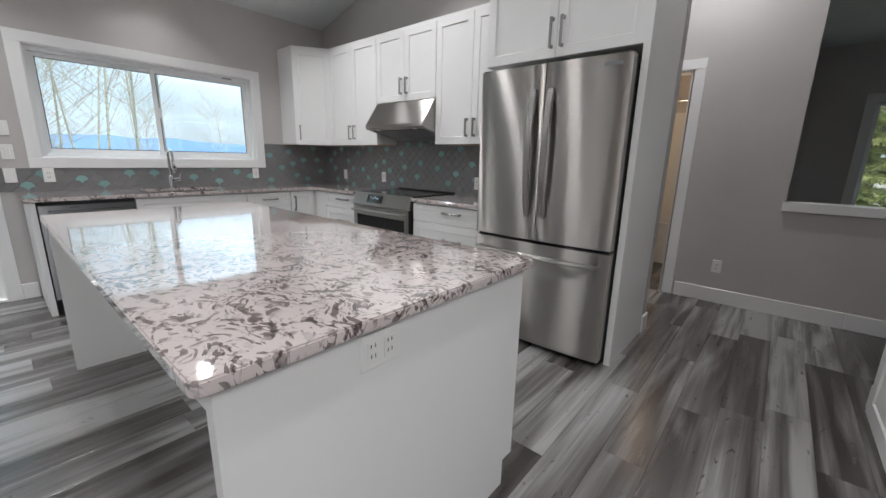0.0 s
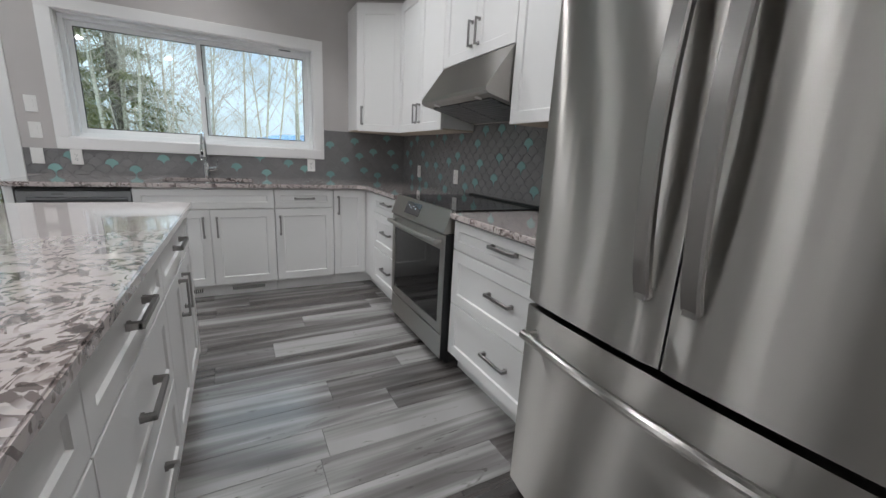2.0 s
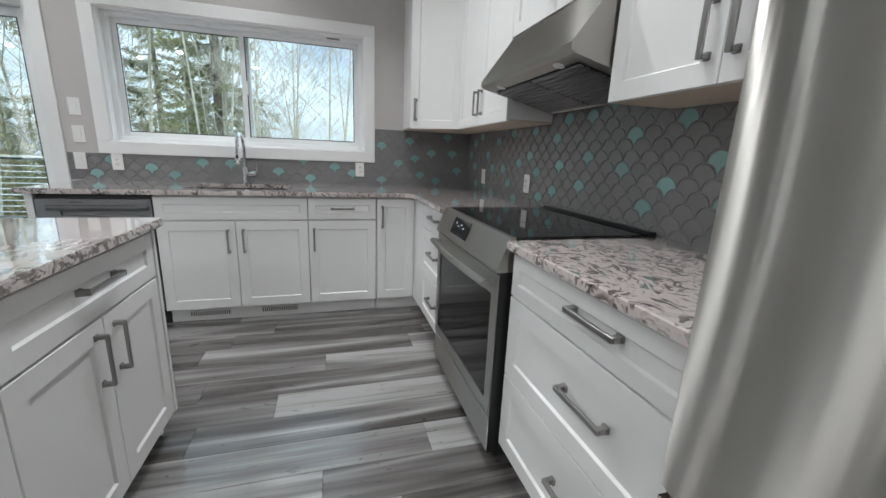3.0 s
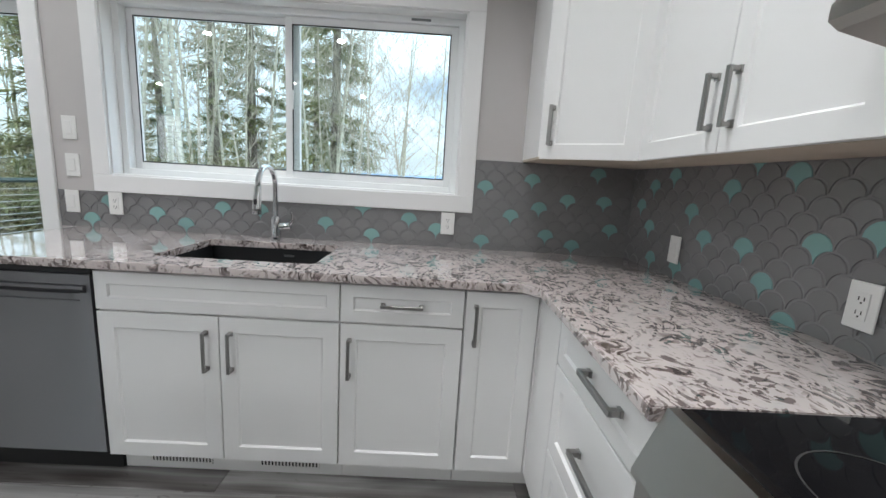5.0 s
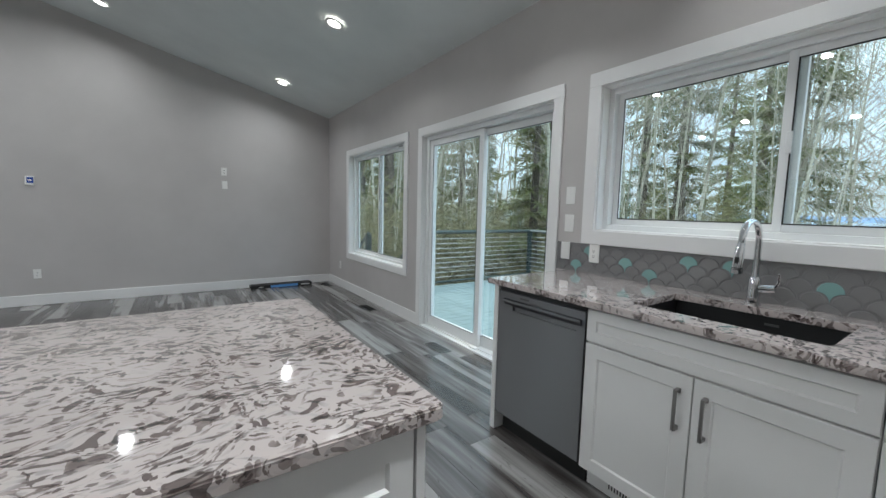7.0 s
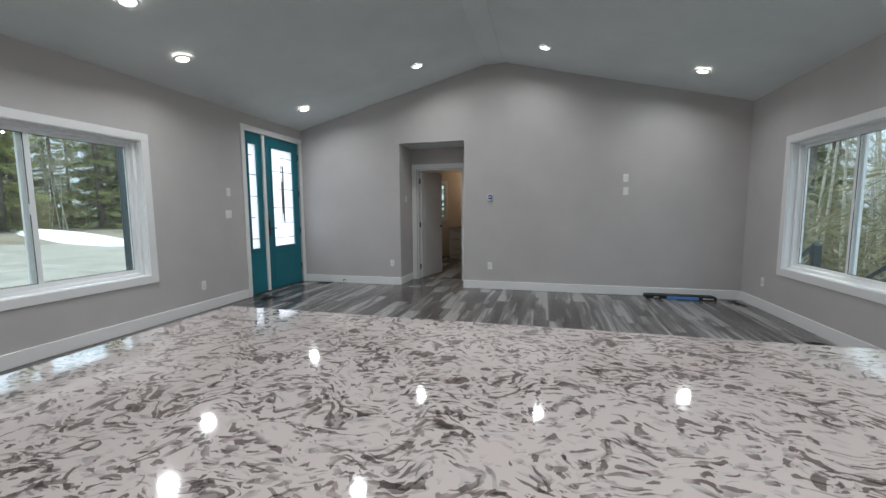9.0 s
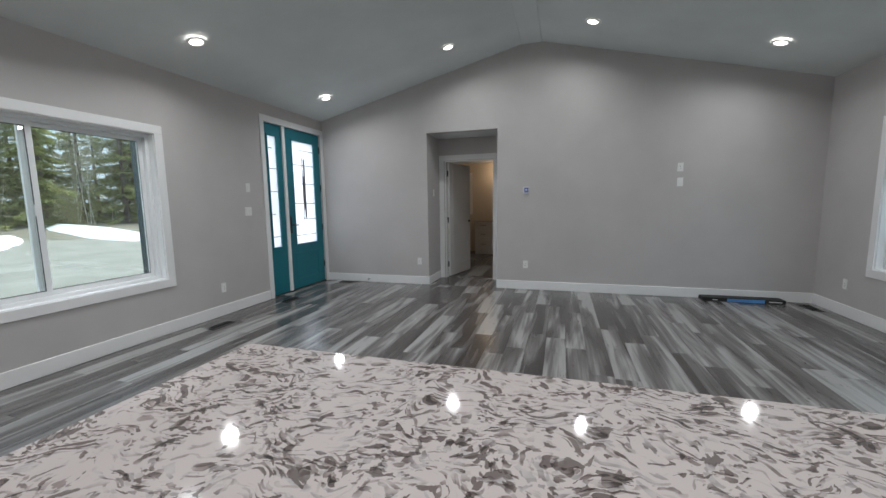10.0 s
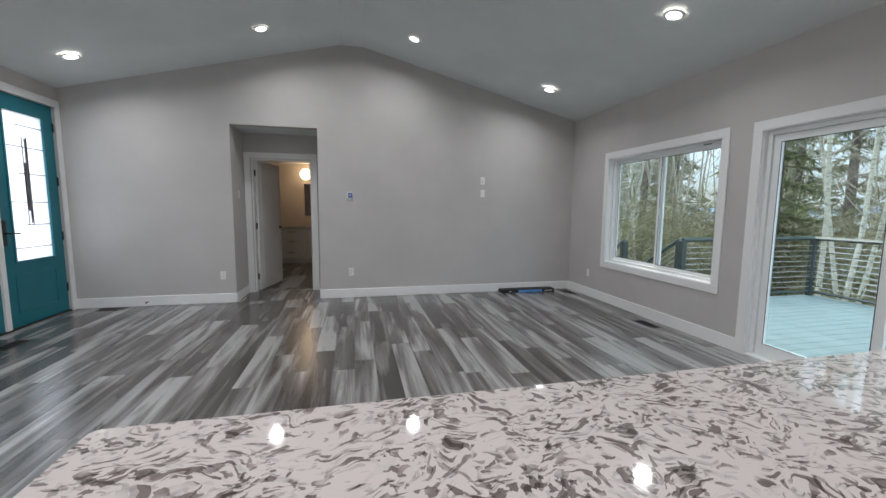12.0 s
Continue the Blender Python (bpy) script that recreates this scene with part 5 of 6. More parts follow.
for y in (-3.47, -1.29):
    for x in (2.29, 0.37, -1.45, -3.36):
        pot_light(x, y)
for x, y in ((1.88, -0.43), (2.28, 0.94), (0.38, 0.93), (-1.45, 0.93), (-3.70, 0.62), (-3.92, 1.86), (-3.30, 2.72), (-2.10, 2.72), (-0.02, 4.42)):
    pot_light(x, y, POT * (0.45 if x < -3.8 else 1.15 if y > 2.5 and y < 3 else 0.9 if x < -1 else 2.2 if y > 4 else 1.6), None, 125 if x < -1.9 else 160)


# ---------------------------------------------------------------- bathroom by the hall, and the washroom behind the bedroom
def warm_lamp(at, power, radius):
    d = bpy.data.lights.new("warm_lamp", "POINT")
    d.energy, d.shadow_soft_size, d.color = power, radius, (1.0, 0.74, 0.50)
    new("warm_lamp", d).location = at


def bathrooms():
    b = thing("bathtub", (-0.6, 6.5, 0), "white bathtub with a plain apron", "bathtub")
    bm = bmesh.new()
    slab_with_holes(bm, [-1.35, -1.27, 0.07, 0.15], [6.22, 6.30, 6.90, 6.98], lambda u, v: not (-1.27 < u < 0.07 and 6.30 < v < 6.90), lambda u, v, t: (u, v, t), 0.0, 0.52)
    box(bm, -1.34, 0.14, 6.23, 6.97, 0.0, 0.08)
    part("tub", bm, PLASTIC, b)
    part("surround", boxes((-1.36, 0.158, 6.985, 6.999, 0.52, 1.95), (0.145, 0.159, 6.22, 6.985, 0.52, 1.95), bevel=0.002), PLASTIC, b)
    r = thing("shower_rod", (-0.6, 6.25, 2.0), "chrome shower curtain rod", "curtain rod")
    bm = bmesh.new()
    tube(bm, [(-1.36, 6.25, 2.0), (0.16, 6.25, 2.0)], 0.0125, 10)
    part("rod", bm, CHROME, r, smooth=True)
    l = thing("ceiling_lamp", (-0.5, 5.7, 2.57), "round warm glass ceiling lamp, switched on", "ceiling light")
    bm = bmesh.new()
    bmesh.ops.create_uvsphere(bm, u_segments=20, v_segments=10, radius=0.11)
    bmesh.ops.scale(bm, vec=(1, 1, 0.6), verts=bm.verts)
    bmesh.ops.translate(bm, verts=bm.verts, vec=(-0.5, 5.7, 2.52))
    part("globe", bm, GLOBE_ON, l, smooth=True)
    warm_lamp((-0.5, 5.7, 2.25), 13, 0.3)

    v = thing("vanity", (0.45, -8.5, 0), "white bathroom vanity with drawers and a pale top", "vanity")
    part("body", boxes((-0.30, 1.06, -8.80, -8.24, 0.10, 0.86)), CAB, v)
    part("toe_kick", boxes((-0.30, 1.06, -8.78, -8.30, 0, 0.10)), CAB, v)
    part("top", boxes((-0.33, 1.08, -8.81, -8.21, 0.86, 0.89), bevel=0.003), QUARTZ, v)
    for z, h in ((0.11, 0.27), (0.385, 0.25), (0.64, 0.215)):
        front(v, "drawer", (1.055, -8.24, z), (-1, 0, 0), (0, 1, 0), 0.46, h, (0.23, h * 0.6), False, 0.14)
    front(v, "door", (0.59, -8.24, 0.11), (-1, 0, 0), (0, 1, 0), 0.44, 0.745, (0.40, 0.55))
    front(v, "door", (0.145, -8.24, 0.11), (-1, 0, 0), (0, 1, 0), 0.44, 0.745, (0.04, 0.55))
    m = thing("mirror", (0.45, -8.81, 1.15), "plain wall mirror above the vanity", "mirror")
    part("glass", boxes((0.02, 0.56, -8.815, -8.80, 1.15, 1.95)), CHROME, m)
    g = thing("globe_light", (0.55, -8.72, 2.15), "warm round glass vanity light, switched on", "wall light")
    bm = bmesh.new()
    bmesh.ops.create_uvsphere(bm, u_segments=20, v_segments=12, radius=0.14)
    bmesh.ops.translate(bm, verts=bm.verts, vec=(0.50, -8.66, 2.18))
    part("globe", bm, GLOBE_ON, g, smooth=True)
    part("arm", boxes((0.47, 0.53, -8.82, -8.74, 2.10, 2.16), bevel=0.004), NICKEL, g)
    # added point lamp, well forward of the globe, to light the vanity front
    warm_lamp((0.50, -7.95, 2.2), 6.5, 0.1)


bathrooms()


# ---------------------------------------------------------------- backsplash of fish-scale tiles
TW, TH = 0.0992, 0.0486


def scale_shape():
    """One scale: a round top, and two hollow sides that meet in a point below; wide joints stay around it."""
    q, k0 = TW / 2, 0.875
    pts = [(q * math.cos(math.pi * k / 8), q * math.sin(math.pi * k / 8)) for k in range(9)]
    pts += [(-q + q * math.sin(radians(18 * k)), -q + q * math.cos(radians(18 * k))) for k in range(1, 6)]
    pts += [(q - q * math.sin(radians(18 * k)), -q + q * math.cos(radians(18 * k))) for k in range(4, 0, -1)]
    return [(x * k0, y * k0) for x, y in pts]


def clipped(pts, lo, hi):
    """The outline cut to a rectangle."""
    def cut(poly, keep, meet):
        out = []
        for k in range(len(poly)):
            a, b = poly[k - 1], poly[k]
            if keep(a) != keep(b):
                out.append(meet(a, b))
            if keep(b):
                out.append(b)
        return out
    for ax in (0, 1):
        for bound, sgn in ((lo[ax], 1), (hi[ax], -1)):
            def keep(p, ax=ax, bound=bound, sgn=sgn):
                return (p[ax] - bound) * sgn >= 0

            def meet(a, b, ax=ax, bound=bound):
                s = (bound - a[ax]) / (b[ax] - a[ax])
                return tuple(a[i] + s * (b[i] - a[i]) for i in (0, 1))
            pts = cut(pts, keep, meet)
            if len(pts) < 3:
                return []
    return pts


def tile_mesh(name, pts, to3, proud=0.0035):
    cx, cy = sum(p[0] for p in pts) / len(pts), sum(p[1] for p in pts) / len(pts)
    bm = bmesh.new()
    loops = []
    for s, d in ((1.0, 0.0), (1.0, proud - 0.0014), (0.955, proud)):
        loops.append([bm.verts.new(to3(cx + (p[0] - cx) * s, cy + (p[1] - cy) * s, d)) for p in pts])
    for a, b in zip(loops, loops[1:]):
        for k in range(len(pts)):
            bm.faces.new((a[k], a[(k + 1) % len(pts)], b[(k + 1) % len(pts)], b[k]))
    bm.faces.new(loops[-1])
    bmesh.ops.recalc_face_normals(bm, faces=bm.faces)
    me = bpy.data.meshes.new(name)
    bm.to_mesh(me)
    bm.free()
    return me


def backsplash(name, label, u0, zrow, areas, teal, to3, near):
    """Tiles on a wall: areas are rectangles (u0, u1, z0, z1); teal lists the turquoise scales by column and row."""
    root = thing(name, to3(0, 0, 0), label, "backsplash", kind="structure")
    gb = bmesh.new()
    for (a, b, c, d) in areas:
        p = [to3(x, z, t) for t in (0.0005, 0.0025) for x, z in ((a, c), (b, c), (b, d), (a, d))]
        vs = [gb.verts.new(q) for q in p]
        gb.faces.new(vs[4:])
        for k in range(4):
            j = (k + 1) % 4
            gb.faces.new((vs[k], vs[j], vs[4 + j], vs[4 + k]))
    part("grout", gb, GROUT, root)
    shape = scale_shape()
    rel = lambda x, z, d: Vector(to3(x, z, d + 0.002)) - Vector(to3(0, 0, 0))
    shared = {}
    cells = []
    for row in range(-3, 24):
        z = zrow + row * TH
        for col in range(-60, 60):
            u = u0 + TW * (col + 0.5 * (row % 2))
            for ar in areas:
                if ar[0] - TW < u < ar[1] + TW and ar[2] - TW < z < ar[3] + TW:
                    pts = clipped([(u + x, z + y) for x, y in shape], (ar[0], ar[2]), (ar[1], ar[3]))
                    if len(pts) >= 3 and (max(p[0] for p in pts) - min(p[0] for p in pts)) > 0.006 and (max(p[1] for p in pts) - min(p[1] for p in pts)) > 0.006:
                        is_teal = (col, row) in teal
                        cells.append((abs(u - near), u, z, pts, is_teal, len(pts) == len(shape)))
    cells.sort(key=lambda c: c[0])
    far = {False: [], True: []}
    for k, (_, u, z, pts, is_teal, full) in enumerate(cells):
        if k < 300:
            if full:
                key = ("full", is_teal)
                if key not in shared:
                    shared[key] = tile_mesh("tile", list(shape), lambda x, zz, d: rel(x, zz, d) - rel(0, 0, 0))
                    shared[key].materials.append(TILE_TEAL if is_teal else TILE)
                ob = new("tile", shared[key])
                ob.location = rel(u, z, 0)
            else:
                me = tile_mesh("tile", pts, rel)
                me.materials.append(TILE_TEAL if is_teal else TILE)
                ob = new("tile", me)
            ob.parent = root
        else:
            far[is_teal].append(pts)
    for is_teal, items in far.items():
        if items:
            bm = bmesh.new()
            for pts in items:
                me = tile_mesh("t", pts, rel)
                bm.from_mesh(me)
                bpy.data.meshes.remove(me)
            me = bpy.data.meshes.new("tiles")
            bm.to_mesh(me)
            bm.free()
            me.materials.append(TILE_TEAL if is_teal else TILE)
            ob = new("tiles", me)
            ob.parent = root
            tagged(ob, kind="stuff")


TEAL_W = {(11, 1), (15, 2), (17, 2), (20, 1), (25, 2), (26, 1), (29, 0), (29, 6), (30, 3), (32, 4), (31, 7), (33, 5), (35, 8), (35, 5), (36, 2), (34, 0), (32, 1), (9, 2), (22, 3), (23, 0), (13, 0), (8, 0)}
TEAL_N = {(-43, 5), (-42, 3), (-41, 0), (-42, 7), (-40, 8), (-39, 5), (-38, 3), (-36, 3), (-37, 7), (-35, 1), (-34, 8), (-33, 4), (-32, 5), (-31, 8), (-31, 3), (-30, 0), (-17, 8), (-20, 8), (-19, 5), (-21, 3), (-23, 7), (-23, 4), (-22, 1), (-26, 5), (-28, 4), (-26, 2), (-29, 7), (-28, 9), (-26, 9), (-17, 0), (-39, 0), (-38, -1), (-34, -1), (-36, 9), (-29, 1), (-24, 10), (-27, 12), (-25, 14), (-22, 11), (-15, 4), (-14, 7), (-18, 2)}
Z1T = 1.391
backsplash("backsplash_west", "grey scale-tile backsplash with scattered turquoise tiles under the window", 0.0613, 0.953, [(0.692, 0.889, CTOP, 1.108), (0.889, 2.879, CTOP, 1.108), (2.879, YN - 0.003, CTOP, Z1T)], TEAL_W, lambda u, z, d: (XW + d, u, z), 2.6)
backsplash("backsplash_north", "grey scale-tile backsplash with scattered turquoise tiles behind the range", 0.0361, 0.956, [(XW + 0.003, -2.862, CTOP, Z1T), (-2.862, -2.03, CTOP - 0.02, 1.80), (-2.03, -1.20, CTOP, Z1T)], TEAL_N, lambda u, z, d: (u, YN - d, z), -2.9)


# ---------------------------------------------------------------- deck
def deck():
    d = thing("deck", (-6.4, -1.2, -0.5), "grey composite deck outside the patio door", "deck", kind="structure")
    x0, x1, y0, y1, z = -8.42, XW - T - 0.005, -3.36, 1.5, -0.07
    n = 33
    w = (y1 - y0) / n
    for k in range(n):
        y = y0 + k * w
        bm = bmesh.new()
        box(bm, x0, x1, y + 0.003, y + w - 0.003, z - 0.025, z, 0.003)
        part("board", bm, BOARD, d)
    part("rim_joist", boxes((x0 + 0.02, x1, y0 + 0.02, y1 - 0.02, z - 0.24, z - 0.028)), SIDING, d)
    for x in (x0 + 0.2, -6.3):
        for y in (y0 + 0.15, y1 - 0.15):
            part("post", boxes((x - 0.07, x + 0.07, y - 0.07, y + 0.07, -2.6, z - 0.2)), SIDING, d)
    for k in range(9):
        yy = y0 - 0.28 * k
        part("step", boxes((-5.58, -4.62, yy - 0.28, yy, z - 0.19 * (k + 1) - 0.03, z - 0.19 * (k + 1)), bevel=0.004), BOARD, d)


deck()


def railing(name, pts, label):
    """Square posts, a flat top rail and tight horizontal cables between points."""
    r = thing(name, pts[0], label, "railing", "deck railing")
    for p in pts:
        part("post", boxes((p[0] - 0.04, p[0] + 0.04, p[1] - 0.04, p[1] + 0.04, p[2], p[2] + 0.97), bevel=0.004), DECK_METAL, r)
    for a, b in zip(pts, pts[1:]):
        A, Bv = Vector(a), Vector(b)
        bm = bmesh.new()
        tube(bm, [A + Vector((0, 0, 0.985)), Bv + Vector((0, 0, 0.985))], 0.034, 4)
        part("top_rail", bm, DECK_METAL, r)
        bm = bmesh.new()
        tube(bm, [A + Vector((0, 0, 0.075)), Bv + Vector((0, 0, 0.075))], 0.022, 4)
        part("bottom_rail", bm, DECK_METAL, r)
        for k in range(9):
            h = Vector((0, 0, 0.16 + 0.088 * k))
            bm = bmesh.new()
            tube(bm, [A + h, Bv + h], 0.006, 6, False)
            part("cable", bm, CABLE, r)


railing("railing", [(-5.62, -3.30, -0.07), (-8.30, -3.30, -0.07), (-8.30, -1.60, -0.07), (-8.30, 0.0, -0.07), (-8.30, 1.44, -0.07)], "dark green metal deck railing with steel cables")
railing("railing", [(-4.60, -3.32, -0.07), (-4.60, -5.6, -1.62)], "dark green metal stair railing with steel cables")
railing("railing", [(-5.68, -3.42, -0.07), (-5.68, -5.6, -1.55)], "dark green metal stair railing with steel cables")

pc = thing("porch_post", (3.9, -1.95, -0.5), "dark teal square porch post outside the window", "porch post")
part("shaft", boxes((3.72, 3.96, -1.97, -1.73, -0.45, 2.9), bevel=0.006), SIDING, pc)
part("base", boxes((3.68, 4.0, -2.01, -1.69, -0.62, -0.45), bevel=0.006), SIDING, pc)


# ---------------------------------------------------------------- ground, lake, hills
def ground_z(x, y):
    s = 1 / (1 + math.exp(max(-40.0, min(40.0, -(x + 1.0) / 2.5))))
    base = -1.9 * (1 - s) - 0.62 * s
    if x < -30:
        base -= min(9.0, (-30 - x) * 0.09)
    if x > 22:
        base += min(2.5, (x - 22) * 0.055)
    return base + 0.25 * noise.noise(Vector((x * 0.07, y * 0.07, 0))) * (1 if abs(x) > 6 else 0.2)


def ground():
    bm = bmesh.new()
    ticks = [-4000, -1500, -700, -300, -150, -100, -75] + [-60 + 2.5 * k for k in range(49)] + [75, 100, 150, 300, 700, 1500, 4000]
    grid = [[bm.verts.new((x, y, ground_z(x, y))) for y in ticks] for x in ticks]
    for i in range(len(ticks) - 1):
        for j in range(len(ticks) - 1):
            bm.faces.new((grid[i][j], grid[i + 1][j], grid[i + 1][j + 1], grid[i][j + 1]))
    tagged(part("ground", bm, GROUND, smooth=True), "forest floor and bare earth", kind="structure")
    bm = boxes((-3600, -95, -2500, 2500, -6.6, -6.4))
    tagged(part("water", bm, WATER), "pale blue lake", kind="structure")

    def patch(name, cx, cy, rx, ry, h, material, label, turn=0.0):
        b = bmesh.new()
        n, rings = 40, 6
        rows = []
        for r in range(1, rings + 1):
            s = r / rings
            row = []
            for k in range(n):
                a = 2 * math.pi * k / n
                wob = 1 + 0.30 * noise.noise(Vector((3 * math.cos(a) + cx, 3 * math.sin(a) + cy, 0.7)))
                p, q = rx * s * wob * math.cos(a), ry * s * wob * math.sin(a)
                c, d = math.cos(radians(turn)), math.sin(radians(turn))
                x, y = cx + p * c - q * d, cy + p * d + q * c
                row.append(b.verts.new((x, y, ground_z(x, y) + 0.01 + h * (1 - s ** 2) - (0.12 if r == rings else 0))))
            rows.append(row)
        top = b.verts.new((cx, cy, ground_z(cx, cy) + h))
        for k in range(n):
            b.faces.new((top, rows[0][k], rows[0][(k + 1) % n]))
        for a, c in zip(rows, rows[1:]):
            for k in range(n):
                b.faces.new((a[k], a[(k + 1) % n], c[(k + 1) % n], c[k]))
        return tagged(part(name, b, material, smooth=True), label, kind="structure")
    patch("ground_yard", 15, -4, 15, 24, 0.06, GRAVEL, "pale gravel yard before the house")
    patch("ground_snow", 27.5, -15.9, 7.0, 1.5, 0.45, SNOW, "long bank of old snow at the edge of the yard", -6)
    patch("ground_snow", 27, -10.8, 3.4, 0.8, 0.25, SNOW, "patch of old snow on the gravel", -25)
    patch("ground_snow", 22, -7.6, 2.6, 0.7, 0.2, SNOW, "patch of old snow on the gravel", -20)
    patch("ground_snow", -24, -9, 5, 4, 0.2, SNOW, "patch of old snow in the woods")
    patch("ground_snow", -34, -2, 7, 6, 0.2, SNOW, "patch of old snow in the woods")

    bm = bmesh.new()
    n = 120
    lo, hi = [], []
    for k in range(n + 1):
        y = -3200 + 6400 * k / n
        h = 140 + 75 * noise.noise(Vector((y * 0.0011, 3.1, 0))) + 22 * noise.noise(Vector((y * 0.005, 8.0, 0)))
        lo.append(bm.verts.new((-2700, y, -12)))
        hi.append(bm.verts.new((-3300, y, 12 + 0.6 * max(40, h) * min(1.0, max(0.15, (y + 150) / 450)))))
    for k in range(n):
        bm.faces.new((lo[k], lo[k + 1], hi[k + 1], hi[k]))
    tagged(part("backdrop", bm, HILL, smooth=True), "wooded hills across the lake, with blue haze put into their colour", kind="structure")


ground()


# ---------------------------------------------------------------- trees
def spruce_mesh(seed, height, width, foot=0.16, needles=NEEDLES):
    """A tapered trunk, drooping whorled boughs, and a crown of many small needle sprays."""
    rnd = random.Random(seed)
    tb = bmesh.new()
    tube(tb, [(0, 0, 0), (0.02, 0, height * 0.3), (-0.02, 0.02, height * 0.7), (0, 0, height)], [0.016 * height, 0.012 * height, 0.006 * height, 0.01], 7)
    verts, faces = [], []
    z = height * foot
    while z < height * 0.985:
        s = (z / height)
        reach = width * (1 - s) ** 0.85 * (0.75 + 0.4 * rnd.random()) + 0.12
        for _ in range(rnd.randint(3, 5)):
            a = rnd.random() * 2 * math.pi
            L = reach * (0.55 + 0.5 * rnd.random())
            droop = 0.20 + 0.25 * rnd.random()
            tip = Vector((math.cos(a) * L, math.sin(a) * L, z - droop * L + 0.10 * L))
            tube(tb, [(0, 0, z), Vector((math.cos(a), math.sin(a), 0)) * L * 0.55 + Vector((0, 0, z - droop * L * 0.6)), tip], [0.018, 0.012, 0.004], 3, False)
            n = max(6, int(L * 11))
            for k in range(n):
                t = 0.18 + 0.82 * (k + rnd.random()) / n
                c = Vector((math.cos(a) * L * t, math.sin(a) * L * t, z - droop * L * t + 0.10 * L * t * t))
                for _side in range(5):
                    b = a + rnd.choice((-1, 1)) * (0.5 + 0.6 * rnd.random())
                    ln = (0.15 + 0.30 * rnd.random()) * (1.25 - 0.6 * t)
                    e = c + Vector((math.cos(b) * ln, math.sin(b) * ln, -0.24 + 0.34 * rnd.random()))
                    wv = Vector((-math.sin(b), math.cos(b), 0.7 * rnd.uniform(-1, 1))) * (0.018 + 0.02 * rnd.random())
                    i = len(verts)
                    verts += [c - wv * 0.5, c + wv * 0.5, e + wv * 0.7, e + (e - c) * 0.25, e - wv * 0.7]
                    faces.append((i, i + 1, i + 2, i + 3, i + 4))
        z += 0.20 + 0.24 * rnd.random() + 0.12 * (1 - s)
    me = bpy.data.meshes.new("crown")
    me.from_pydata(verts, [], faces)
    me.materials.append(needles)
    return tb, me


def spruce(seed, height, width, at, foot=0.16, needles=NEEDLES, label="tall dark green spruce with drooping boughs"):
    tb, crown = spruce_mesh(seed, height, width, foot, needles)
    t = thing("spruce_tree", at, label, "tree", "spruce trees")
    me = bpy.data.meshes.new("trunk")
    tb.to_mesh(me)
    tb.free()
    me.materials.append(SPRUCE_BARK)
    for name, data in (("trunk", me), ("crown", crown)):
        ob = new(name, data)
        ob.parent = t
    return t


def birch(seed, height, at):
    """A slender bare tree: one or more pale stems, ascending limbs and many fine twigs."""
    rnd = random.Random(seed)
    sb, tb = bmesh.new(), bmesh.new()

    def limb(p, d, L, r, depth):
        pts, rad = [p], [r]
        for k in range(1, 5):
            d = (d + Vector((rnd.uniform(-1, 1), rnd.uniform(-1, 1), rnd.uniform(-0.2, 0.7))) * (0.06 if depth == 2 else 0.16)).normalized()
            pts.append(pts[-1] + d * L / 4)
            rad.append(max(0.004, r * (1 - k / 4.3)))
        tube(sb if r > 0.022 else tb, pts, rad, 6 if r > 0.04 else 3, False)
        if depth == 0:
            return
        for _ in range(rnd.randint(18, 26) if depth == 2 else rnd.randint(6, 10)):
            s = rnd.uniform(0.28, 1.0) if depth == 2 else rnd.uniform(0.2, 1.0)
            k = min(3, int(s * 4))
            q = pts[k].lerp(pts[k + 1], s * 4 - k)
            a = rnd.random() * 2 * math.pi
            nd = (Vector((math.cos(a), math.sin(a), rnd.uniform(0.5, 1.3)))).normalized()
            limb(q, nd, L * (0.30 if depth == 2 else 0.42) * rnd.uniform(0.6, 1.1), max(0.004, rad[k] * (0.30 if depth == 2 else 0.5)), depth - 1)
    for k in range(rnd.choice((1, 1, 2, 3))):
        lean = Vector((rnd.uniform(-0.12, 0.12), rnd.uniform(-0.12, 0.12), 1)).normalized()
        limb(Vector((0.25 * k, 0.12 * k, 0)), lean, height * (1 - 0.15 * k), 0.0043 * height, 2)
    t = thing("birch_tree", at, "slender bare pale-barked birch with fine twigs", "tree", "birch trees")
    for name, b, m in (("trunk", sb, BIRCH), ("twigs", tb, TWIG)):
        me = bpy.data.meshes.new(name)
        for f in b.faces:
            f.smooth = True
        b.to_mesh(me)
        b.free()
        me.materials.append(m)
        ob = new(name, me)
        ob.parent = t
    return t


